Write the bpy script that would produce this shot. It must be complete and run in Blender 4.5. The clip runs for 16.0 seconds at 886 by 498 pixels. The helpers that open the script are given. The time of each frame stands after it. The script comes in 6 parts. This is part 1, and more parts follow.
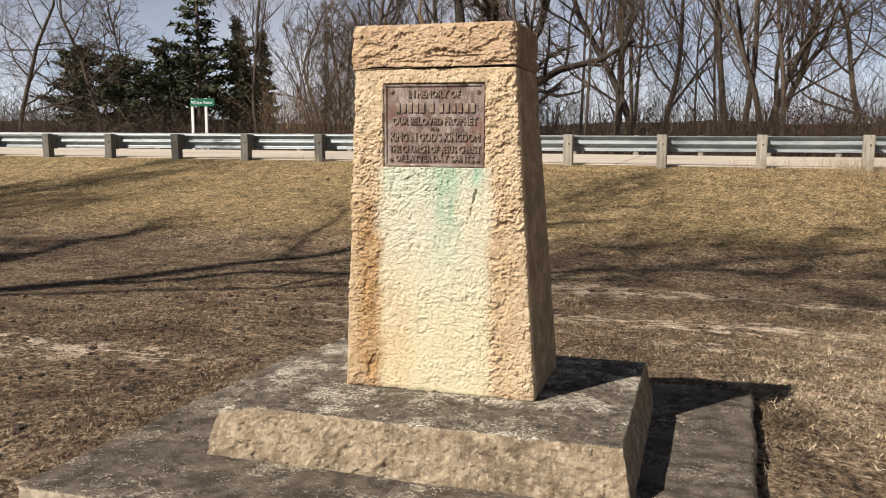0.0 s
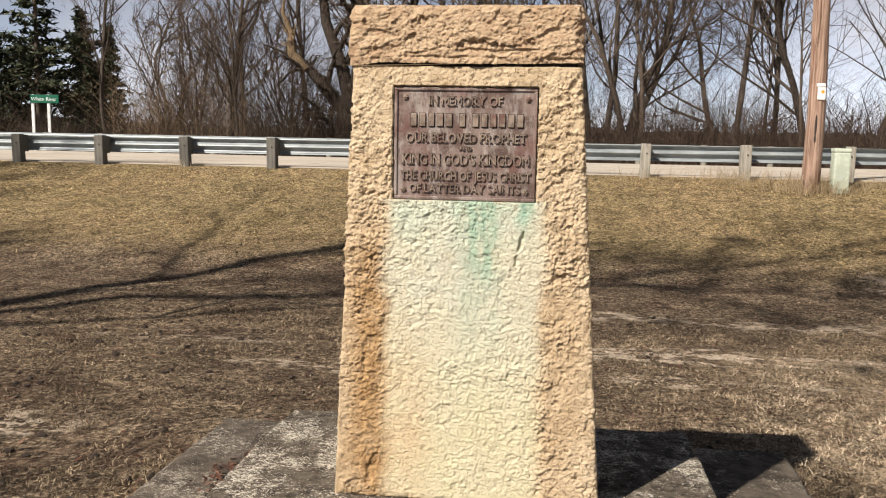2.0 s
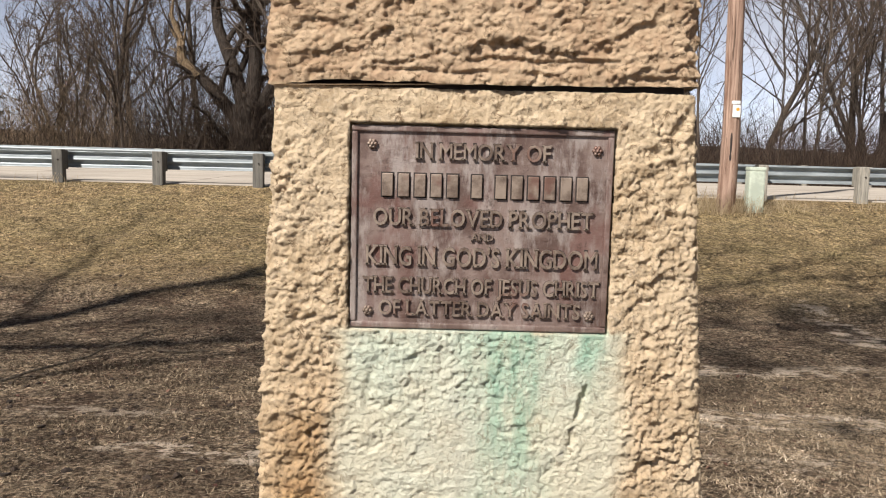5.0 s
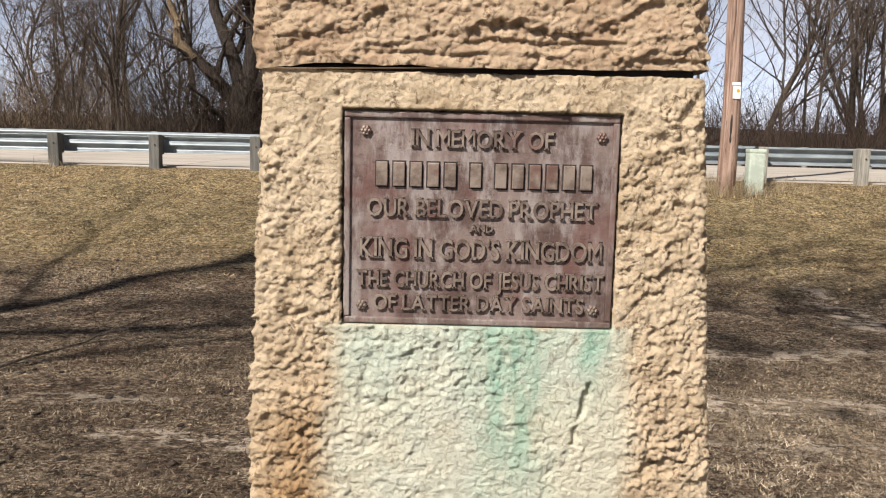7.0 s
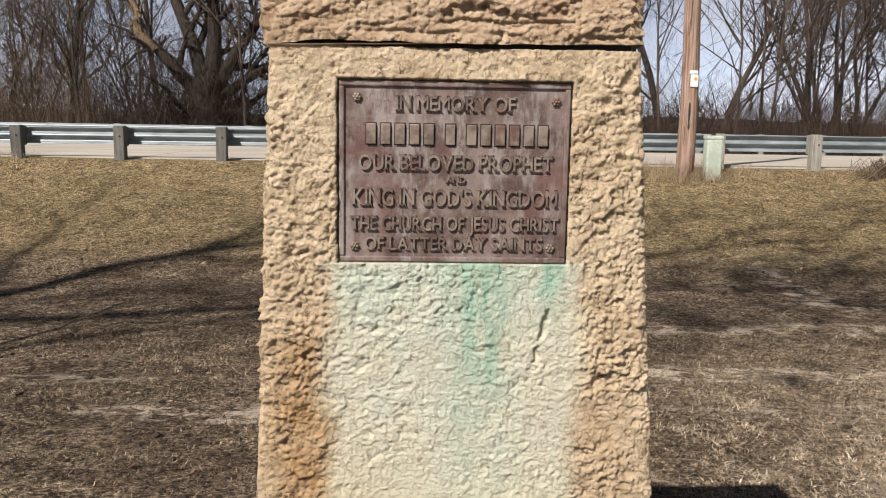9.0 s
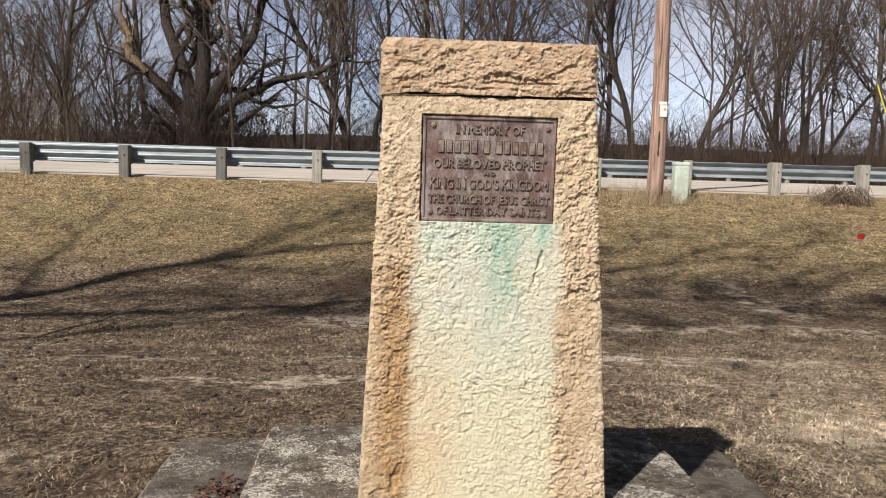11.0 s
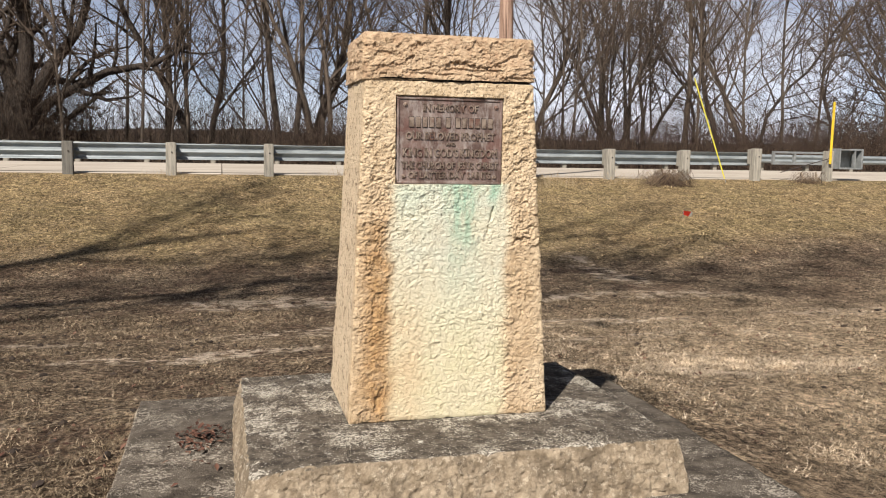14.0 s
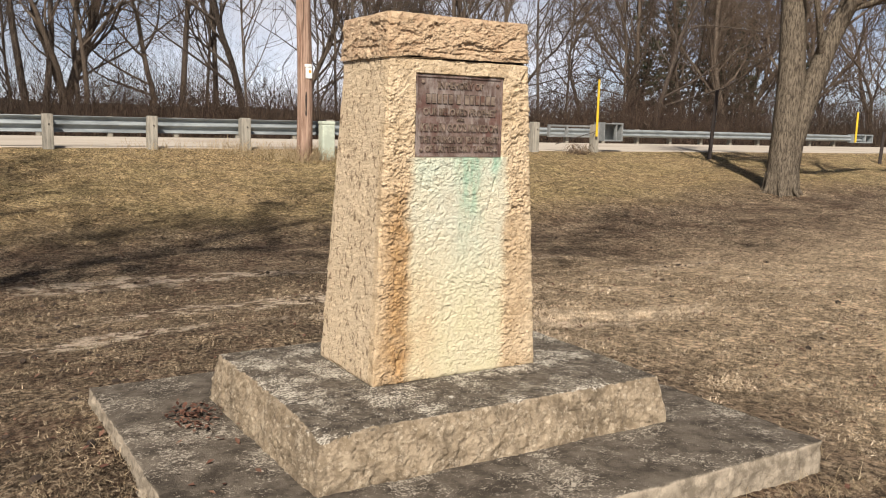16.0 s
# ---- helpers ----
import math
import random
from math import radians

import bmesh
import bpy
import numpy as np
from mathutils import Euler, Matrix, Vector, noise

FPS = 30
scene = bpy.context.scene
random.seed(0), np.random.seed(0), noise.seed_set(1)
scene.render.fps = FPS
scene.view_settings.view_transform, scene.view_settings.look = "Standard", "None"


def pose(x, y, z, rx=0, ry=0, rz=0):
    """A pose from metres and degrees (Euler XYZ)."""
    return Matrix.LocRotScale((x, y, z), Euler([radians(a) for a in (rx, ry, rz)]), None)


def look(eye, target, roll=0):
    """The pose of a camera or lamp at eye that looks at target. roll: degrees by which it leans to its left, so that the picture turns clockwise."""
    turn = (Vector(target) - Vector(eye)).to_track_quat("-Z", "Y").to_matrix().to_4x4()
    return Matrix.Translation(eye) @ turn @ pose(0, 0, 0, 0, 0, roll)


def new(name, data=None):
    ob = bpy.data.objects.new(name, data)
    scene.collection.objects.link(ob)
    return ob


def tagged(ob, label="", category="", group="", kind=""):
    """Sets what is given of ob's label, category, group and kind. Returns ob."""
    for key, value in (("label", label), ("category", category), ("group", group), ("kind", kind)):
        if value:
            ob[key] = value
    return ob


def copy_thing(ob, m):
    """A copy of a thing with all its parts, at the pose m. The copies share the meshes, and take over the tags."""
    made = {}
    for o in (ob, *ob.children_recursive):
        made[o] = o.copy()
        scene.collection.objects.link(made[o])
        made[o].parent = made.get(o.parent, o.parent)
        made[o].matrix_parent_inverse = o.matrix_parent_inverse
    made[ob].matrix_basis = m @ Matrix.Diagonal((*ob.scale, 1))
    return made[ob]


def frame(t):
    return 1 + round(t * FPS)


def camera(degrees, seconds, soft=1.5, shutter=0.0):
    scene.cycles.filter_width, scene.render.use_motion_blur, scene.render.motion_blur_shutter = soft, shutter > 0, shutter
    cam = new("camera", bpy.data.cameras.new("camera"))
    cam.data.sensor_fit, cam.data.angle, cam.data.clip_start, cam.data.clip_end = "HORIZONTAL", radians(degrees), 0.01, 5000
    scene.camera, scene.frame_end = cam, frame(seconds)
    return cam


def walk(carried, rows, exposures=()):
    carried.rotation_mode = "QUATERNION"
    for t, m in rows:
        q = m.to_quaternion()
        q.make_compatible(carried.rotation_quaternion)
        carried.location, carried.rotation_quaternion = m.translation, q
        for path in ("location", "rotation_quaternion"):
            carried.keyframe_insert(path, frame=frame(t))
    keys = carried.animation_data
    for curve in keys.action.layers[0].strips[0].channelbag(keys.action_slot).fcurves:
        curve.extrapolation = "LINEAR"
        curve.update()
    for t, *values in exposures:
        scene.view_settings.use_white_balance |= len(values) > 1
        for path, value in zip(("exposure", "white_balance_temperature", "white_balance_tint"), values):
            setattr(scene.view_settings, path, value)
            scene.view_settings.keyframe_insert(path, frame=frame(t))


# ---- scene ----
import itertools

cam = camera(55.4, 16.0, soft=1.1)
PATH = [
    (0, (1.06, -3.007, 1.406), (0.479, -1.113, 1.134), 0.3),
    (0.5, (0.847, -2.886, 1.395), (0.381, -0.961, 1.115), 0.7),
    (1, (0.647, -2.756, 1.403), (0.282, -0.809, 1.128), 0.4),
    (1.5, (0.449, -2.553, 1.439), (0.169, -0.591, 1.172), 0.2),
    (2, (0.337, -2.296, 1.451), (0.086, -0.329, 1.189), 1.1),
    (2.5, (0.223, -2.004, 1.468), (0.04, -0.029, 1.208), 0.8),
    (3, (0.151, -1.752, 1.507), (0.028, 0.228, 1.255), 0.8),
    (3.5, (0.14, -1.497, 1.538), (0.061, 0.487, 1.3), 0.5),
    (3.7, (0.123, -1.431, 1.539), (0.071, 0.555, 1.311), 0.1),
    (5.8, (0.038, -1.226, 1.558), (0.036, 0.758, 1.306), 2.0),
    (6, (0.04, -1.215, 1.557), (0.033, 0.768, 1.297), 1.9),
    (6.5, (0.041, -1.201, 1.556), (0.029, 0.78, 1.283), 1.7),
    (7, (0.049, -1.198, 1.559), (0.043, 0.783, 1.284), 1.4),
    (7.5, (0.048, -1.198, 1.557), (0.042, 0.783, 1.281), 1.4),
    (8, (0.042, -1.219, 1.559), (0.051, 0.763, 1.29), 1.1),
    (8.5, (0.027, -1.277, 1.539), (0.084, 0.703, 1.265), 0.7),
    (9, (0.025, -1.428, 1.516), (0.101, 0.549, 1.223), 1.0),
    (9.2, (0.022, -1.506, 1.5), (0.093, 0.469, 1.192), 0.8),
    (11.3, (-0.201, -2.636, 1.483), (-0.066, -0.654, 1.258), 1.8),
    (11.5, (-0.193, -2.751, 1.471), (-0.057, -0.768, 1.248), 1.7),
    (12, (-0.177, -2.947, 1.401), (-0.041, -0.97, 1.131), 1.5),
    (12.5, (-0.272, -3.058, 1.412), (-0.105, -1.087, 1.121), 1.0),
    (13, (-0.407, -3.071, 1.404), (-0.142, -1.108, 1.123), 0.9),
    (13.5, (-0.552, -3.029, 1.406), (-0.172, -1.082, 1.153), 1.1),
    (14, (-0.693, -2.927, 1.414), (-0.188, -1.007, 1.173), 1.1),
    (14.5, (-0.939, -2.922, 1.417), (-0.328, -1.035, 1.163), 1.0),
    (15, (-1.154, -2.862, 1.408), (-0.404, -1.025, 1.155), 1.9),
    (15.3, (-1.289, -2.818, 1.395), (-0.463, -1.014, 1.139), 1.6),
    (15.5, (-1.386, -2.785, 1.395), (-0.499, -1.012, 1.133), 1.5),
    (16, (-1.64, -2.76, 1.407), (-0.615, -1.068, 1.113), 1.5),
]
# the phone's own drift of white balance: seconds, stops, kelvin, tint
DRIFT = [(0, 0.7, 6480, 12), (3, 0.68, 6370, 12), (6, 0.68, 6050, 12), (8.5, 0.67, 6040, 12), (9, 0.52, 6040, 12), (11.5, 0.63, 5990, 12), (12.5, 0.64, 6070, 12), (13, 0.67, 6110, 12), (14, 0.68, 6230, 12), (15, 0.67, 6390, 12), (16, 0.65, 6440, 12)]
walk(cam, [(t, look(eye, target, roll)) for t, eye, target, roll in PATH], DRIFT)

# ---- light ----
SUN_AZ, SUN_EL = 38.0, 42.5          # the way the shadows run (from +y towards +x), and the sun's height
sun_way = Vector((math.sin(radians(SUN_AZ)) * math.cos(radians(SUN_EL)), math.cos(radians(SUN_AZ)) * math.cos(radians(SUN_EL)), -math.sin(radians(SUN_EL))))
sun = new("sun", bpy.data.lights.new("sun", "SUN"))
sun.data.energy, sun.data.angle, sun.data.color = 5.0, radians(0.8), (1.0, 0.93, 0.83)
sun.matrix_world = Matrix.Translation((-20, -25, 30)) @ sun_way.to_track_quat("-Z", "Y").to_matrix().to_4x4()

world = bpy.data.worlds.new("sky")
scene.world = world
world.use_nodes = True
wn, wl = world.node_tree.nodes, world.node_tree.links
sky = wn.new("ShaderNodeTexSky")
sky.sky_type, sky.sun_disc = "NISHITA", False
sky.sun_elevation, sky.sun_rotation = radians(SUN_EL), radians(SUN_AZ + 180)
sky.air_density, sky.dust_density, sky.altitude = 1.0, 0.8, 4500
cloud = wn.new("ShaderNodeTexNoise")
cloud.inputs["Scale"].default_value, cloud.inputs["Detail"].default_value, cloud.inputs["Roughness"].default_value = 3.4, 6.0, 0.6
ramp = wn.new("ShaderNodeMapRange")
for k, v in (("From Min", 0.42), ("From Max", 0.64), ("To Min", 0.35), ("To Max", 0.90)):
    ramp.inputs[k].default_value = v
grey = wn.new("ShaderNodeRGBToBW")
white = wn.new("ShaderNodeMix")
white.data_type, white.blend_type = "RGBA", "MULTIPLY"
white.inputs["Factor"].default_value, white.inputs["B"].default_value = 1.0, (1.92, 1.94, 2.06, 1)
wmix = wn.new("ShaderNodeMix")
wmix.data_type = "RGBA"
wl.new(cloud.outputs["Fac"], ramp.inputs["Value"])
wl.new(ramp.outputs["Result"], wmix.inputs["Factor"])
wl.new(sky.outputs["Color"], grey.inputs["Color"])
wl.new(grey.outputs["Val"], white.inputs["A"])
wl.new(sky.outputs["Color"], wmix.inputs["A"])
wl.new(white.outputs["Result"], wmix.inputs["B"])
wl.new(wmix.outputs["Result"], wn["Background"].inputs["Color"])
wn["Background"].inputs["Strength"].default_value = 0.053

# ---- materials ----


class Nodes:
    """A short hand for building one node material."""

    def __init__(self, name, rough=0.8, metal=0.0, spec=0.3):
        self.mat = bpy.data.materials.new(name)
        self.mat.use_nodes = True
        self.n, self.l = self.mat.node_tree.nodes, self.mat.node_tree.links
        self.bsdf = self.n["Principled BSDF"]
        self.bsdf.inputs["Roughness"].default_value = rough
        self.bsdf.inputs["Metallic"].default_value = metal
        self.bsdf.inputs["Specular IOR Level"].default_value = spec
        self.co = self.n.new("ShaderNodeTexCoord").outputs["Object"]

    def put(self, socket, value):
        if isinstance(value, bpy.types.NodeSocket):
            self.l.new(value, socket)
        elif isinstance(value, (tuple, list)) and socket.type == "RGBA":
            socket.default_value = (*value, 1)[:4]
        else:
            socket.default_value = value

    def noise(self, scale, detail=4.0, rough=0.6, stretch=None, dist=0.0):
        n = self.n.new("ShaderNodeTexNoise")
        n.inputs["Scale"].default_value, n.inputs["Detail"].default_value = scale, detail
        n.inputs["Roughness"].default_value, n.inputs["Distortion"].default_value = rough, dist
        self.l.new(self.warp(stretch) if stretch else self.co, n.inputs["Vector"])
        return n.outputs["Fac"]

    def warp(self, stretch):
        m = self.n.new("ShaderNodeMapping")
        m.inputs["Scale"].default_value = stretch
        self.l.new(self.co, m.inputs["Vector"])
        return m.outputs["Vector"]

    def cells(self, scale, feature="F1", stretch=None):
        n = self.n.new("ShaderNodeTexVoronoi")
        n.feature = feature
        n.inputs["Scale"].default_value = scale
        self.l.new(self.warp(stretch) if stretch else self.co, n.inputs["Vector"])
        return n.outputs["Distance"]

    def flecks(self, scale, stretch, turn):
        """A random value for each small flake of thatch."""
        m = self.n.new("ShaderNodeMapping")
        m.inputs["Scale"].default_value, m.inputs["Rotation"].default_value = stretch, (0, 0, turn)
        self.l.new(self.co, m.inputs["Vector"])
        v = self.n.new("ShaderNodeTexVoronoi")
        v.inputs["Scale"].default_value = scale
        self.l.new(m.outputs["Vector"], v.inputs["Vector"])
        s = self.n.new("ShaderNodeSeparateColor")
        self.l.new(v.outputs["Color"], s.inputs["Color"])
        return s.outputs["Red"]

    def axis(self, a):
        s = self.n.new("ShaderNodeSeparateXYZ")
        self.l.new(self.co, s.inputs[0])
        return s.outputs[a]

    def ramp(self, v, a, b, lo=0.0, hi=1.0, smooth=True):
        n = self.n.new("ShaderNodeMapRange")
        n.interpolation_type = "SMOOTHSTEP" if smooth else "LINEAR"
        for k, x in (("Value", v), ("From Min", a), ("From Max", b), ("To Min", lo), ("To Max", hi)):
            self.put(n.inputs[k], x)
        return n.outputs["Result"]

    def math(self, op, a, b=0.0, c=0.0):
        n = self.n.new("ShaderNodeMath")
        n.operation = op
        for s, v in zip(n.inputs, (a, b, c)):
            self.put(s, v)
        return n.outputs[0]

    def mix(self, f, a, b, how="MIX"):
        n = self.n.new("ShaderNodeMix")
        n.data_type, n.blend_type = "RGBA", how
        self.put(n.inputs["Factor"], f)
        self.put(n.inputs["A"], a)
        self.put(n.inputs["B"], b)
        return n.outputs["Result"]

    def island(self):
        return self.n.new("ShaderNodeNewGeometry").outputs["Random Per Island"]

    def lot(self):
        return self.n.new("ShaderNodeObjectInfo").outputs["Random"]

    def done(self, colour, bump=None, depth=0.01, strength=0.6, rough=None):
        self.put(self.bsdf.inputs["Base Color"], colour)
        if rough is not None:
            self.put(self.bsdf.inputs["Roughness"], rough)
        if bump is not None:
            b = self.n.new("ShaderNodeBump")
            b.inputs["Strength"].default_value, b.inputs["Distance"].default_value = strength, depth
            self.put(b.inputs["Height"], bump)
            self.l.new(b.outputs["Normal"], self.bsdf.inputs["Normal"])
        return self.mat


def plain(name, colour, rough=0.6, metal=0.0, wear=0.25, scale=14.0, spec=0.4):
    """Paint or metal with faint grime at two scales."""
    m = Nodes(name, rough, metal, spec)
    f = m.math("MULTIPLY", m.noise(scale, 5, 0.65), m.noise(scale * 0.2, 2))
    dark = tuple(c * (1 - wear) for c in colour)
    return m.done(m.mix(m.ramp(f, 0.15, 0.38), dark, colour), m.noise(scale * 6, 3), 0.001, 0.3)


def mat_sandstone():
    """Yellow-brown sandstone: orange rust bands, pale wash below the plaque, green copper run."""
    m = Nodes("sandstone", 0.92, 0, 0.15)
    x, y, z = m.axis(0), m.axis(1), m.axis(2)
    big, mid, fine = m.noise(5, 4), m.noise(26, 5, 0.65), m.noise(160, 4, 0.7)
    c = m.mix(m.ramp(mid, 0.3, 0.7), (0.36, 0.260, 0.150), (0.625, 0.482, 0.312))
    c = m.mix(m.ramp(big, 0.35, 0.65, 0, 0.6), c, (0.63, 0.50, 0.335))
    flank = m.math("MULTIPLY", m.ramp(y, 0.03, 0.06), m.ramp(x, 0.0, 0.1, 1, 0))
    c = m.mix(m.math("MULTIPLY", flank, m.ramp(mid, 0.3, 0.7, 0.75, 0.4)), c, (0.60, 0.48, 0.33))
    c = m.mix(m.math("MULTIPLY", flank, m.ramp(m.noise(46, 4, 0.6, (1, 1, 0.7), 0.6), 0.580, 0.62, 0, 0.9)), c, (0.17, 0.115, 0.07))
    c = m.mix(m.math("MULTIPLY", m.ramp(m.noise(120, 4, 0.7), 0.50, 0.70), 0.45), c, (0.68, 0.56, 0.40))
    c = m.mix(m.math("MULTIPLY", m.ramp(z, 1.640, 1.646), m.ramp(mid, 0.3, 0.6, 0.85, 0.45)), c, (0.39, 0.255, 0.155))
    edge = m.math("ADD", x, m.math("MULTIPLY", m.math("SUBTRACT", m.noise(7, 4), 0.5), 0.09))
    front = m.ramp(y, 0.03, 0.05, 1, 0)
    low = m.ramp(m.math("ADD", z, m.math("MULTIPLY", m.math("SUBTRACT", m.noise(9, 3), 0.5), 0.14)), 0.98, 1.30, 1, 0)
    # rust beside the wash
    rust = m.math("MULTIPLY", m.ramp(edge, -0.28, -0.16), m.ramp(edge, -0.12, -0.05, 1, 0))
    rust2 = m.math("MULTIPLY", m.ramp(edge, 0.30, 0.36), m.ramp(edge, 0.40, 0.47, 1, 0))
    rust = m.math("ADD", rust, m.math("MULTIPLY", rust2, 0.22))
    rust = m.math("MULTIPLY", m.math("MULTIPLY", rust, low), m.math("MULTIPLY", front, m.ramp(m.noise(13, 4), 0.25, 0.6, 0.45, 0.95)))
    c = m.mix(m.math("MULTIPLY", rust, 0.95), c, m.mix(m.ramp(m.noise(50, 5, 0.7), 0.4, 0.6), (0.26, 0.142, 0.054), (0.43, 0.260, 0.108)))
    # the pale wash
    zf = m.math("ADD", z, m.math("MULTIPLY", m.math("SUBTRACT", m.noise(14, 3), 0.5), 0.05))
    wash = m.math("MULTIPLY", m.ramp(edge, -0.145, -0.085), m.ramp(edge, 0.285, 0.345, 1, 0))
    wash = m.math("MULTIPLY", m.math("MULTIPLY", wash, front), m.ramp(zf, 1.272, 1.292, 1, 0))
    wash = m.math("MULTIPLY", wash, m.ramp(m.noise(30, 5, 0.7), 0.15, 0.5, 0.72, 1.0))
    tint = m.mix(m.ramp(z, 0.55, 1.10), (0.61, 0.55, 0.35), (0.56, 0.55, 0.43))
    tint = m.mix(m.ramp(big, 0.40, 0.62, 0, 0.6), tint, (0.61, 0.54, 0.38))
    tint = m.mix(m.math("MULTIPLY", m.ramp(zf, 1.08, 1.26), m.ramp(m.noise(12, 4), 0.35, 0.6, 0.1, 0.5)), tint, (0.47, 0.56, 0.44))
    peach = m.math("MULTIPLY", m.math("MULTIPLY", m.ramp(edge, -0.06, 0.07, 1, 0), m.ramp(z, 0.62, 1.08, 1, 0)), m.ramp(m.noise(6, 4), 0.35, 0.6, 0.4, 0.9))
    tint = m.mix(peach, tint, (0.60, 0.46, 0.285))
    c = m.mix(wash, c, tint)
    gz = m.math("ADD", zf, m.math("MULTIPLY", m.math("SUBTRACT", m.noise(9, 3), 0.5), 0.20))
    green = m.math("MULTIPLY", m.ramp(edge, 0.06, 0.15), m.ramp(edge, 0.16, 0.23, 1, 0))
    green = m.math("MULTIPLY", green, m.ramp(gz, 0.78, 1.25))
    run = m.math("MULTIPLY", m.math("MULTIPLY", m.ramp(edge, 0.235, 0.265), m.ramp(edge, 0.275, 0.30, 1, 0)), m.ramp(gz, 1.16, 1.27))
    green = m.math("MULTIPLY", m.math("MULTIPLY", m.math("MAXIMUM", green, run), m.ramp(zf, 1.275, 1.29, 1, 0)), front)
    green = m.math("MULTIPLY", green, m.ramp(m.noise(22, 5, 0.7, (1, 1, 0.3)), 0.36, 0.62, 0.12, 0.72))
    c = m.mix(green, c, (0.19, 0.385, 0.27))
    # the wash and stone are freckled with grey lichen, most at the top edge and the borders
    grey = m.math("MULTIPLY", m.ramp(m.noise(70, 7, 0.82), 0.52, 0.62), m.ramp(m.noise(8, 4), 0.48, 0.62, 0.0, 0.55))
    c = m.mix(m.math("MULTIPLY", grey, m.ramp(wash, 0.2, 0.9, 1, 0.3)), c, (0.15, 0.125, 0.095))
    # the east face's shade put into its colour, broken up by noise
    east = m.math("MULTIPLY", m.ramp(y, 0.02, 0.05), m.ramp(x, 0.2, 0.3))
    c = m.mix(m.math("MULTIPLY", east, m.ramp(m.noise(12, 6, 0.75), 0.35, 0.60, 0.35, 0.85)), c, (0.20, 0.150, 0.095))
    # fine grime, then brown speckle with the rough stone's small shadows painted in
    c = m.mix(m.ramp(m.noise(210, 4, 0.75), 0.57, 0.67, 0, 0.35), c, (0.24, 0.165, 0.095))
    shade_speckle = m.math("MULTIPLY", m.ramp(m.noise(55, 6, 0.75, None, 0.6), 0.55, 0.63, 0, 0.8), m.ramp(wash, 0.2, 0.9, 1, 0.5))
    c = m.mix(shade_speckle, c, (0.17, 0.11, 0.058))
    h = m.math("ADD", m.math("MULTIPLY", fine, 0.6), m.math("ADD", m.noise(110, 7, 0.8), m.math("MULTIPLY", m.cells(190), -0.25)))
    return m.done(c, h, 0.0045, 1.0)


def mat_base_stone():
    """Weathered limestone-grey top with lichen, buff rock-faced sides."""
    m = Nodes("base_stone", 0.93, 0, 0.15)
    nz = m.n.new("ShaderNodeNewGeometry").outputs["Normal"]
    s = m.n.new("ShaderNodeSeparateXYZ")
    m.l.new(nz, s.inputs[0])
    up = m.ramp(m.math("ADD", s.outputs[2], m.math("MULTIPLY", m.math("SUBTRACT", m.noise(20, 4), 0.5), 0.5)), 0.55, 0.85)
    mid, fine = m.noise(16, 6, 0.7), m.noise(120, 4, 0.7)
    side = m.mix(m.ramp(mid, 0.3, 0.7), (0.20, 0.15, 0.095), (0.42, 0.335, 0.23))
    side = m.mix(m.ramp(m.noise(7, 5, 0.7), 0.45, 0.66, 0, 0.65), side, (0.12, 0.092, 0.062))
    top = m.mix(m.ramp(m.noise(22, 6, 0.7), 0.35, 0.65), (0.048, 0.039, 0.030), (0.15, 0.124, 0.093))
    patch = m.ramp(m.noise(6.5, 7, 0.74), 0.38, 0.64, 0.63, 0.48)
    speck = m.ramp(m.math("SUBTRACT", m.noise(105, 5, 0.72, (1, 1.3, 1), 0.9), patch), 0.0, 0.03)
    top = m.mix(m.math("MULTIPLY", speck, 0.9), top, (0.66, 0.60, 0.49))
    top = m.mix(m.ramp(m.cells(38), 0.06, 0.13, 0.7, 0.0), top, (0.60, 0.57, 0.50))
    blot = m.ramp(m.math("ADD", m.cells(6.5), m.math("MULTIPLY", m.noise(40, 5, 0.7), 0.3)), 0.19, 0.23, 0.85, 0)
    top = m.mix(blot, top, (0.66, 0.62, 0.54))
    side = m.mix(m.ramp(m.noise(30, 6, 0.75, (1, 1, 0.5)), 0.54, 0.66, 0, 0.7), side, (0.11, 0.085, 0.06))
    side = m.mix(m.ramp(m.noise(34, 7, 0.8), 0.53, 0.62, 0, 0.65), side, (0.56, 0.47, 0.345))
    c = m.mix(up, side, top)
    c = m.mix(m.ramp(fine, 0.55, 0.75, 0, 0.4), c, (0.09, 0.075, 0.055))
    return m.done(c, m.math("ADD", m.math("MULTIPLY", fine, 0.5), m.noise(50, 6, 0.75)), 0.010, 1.0)


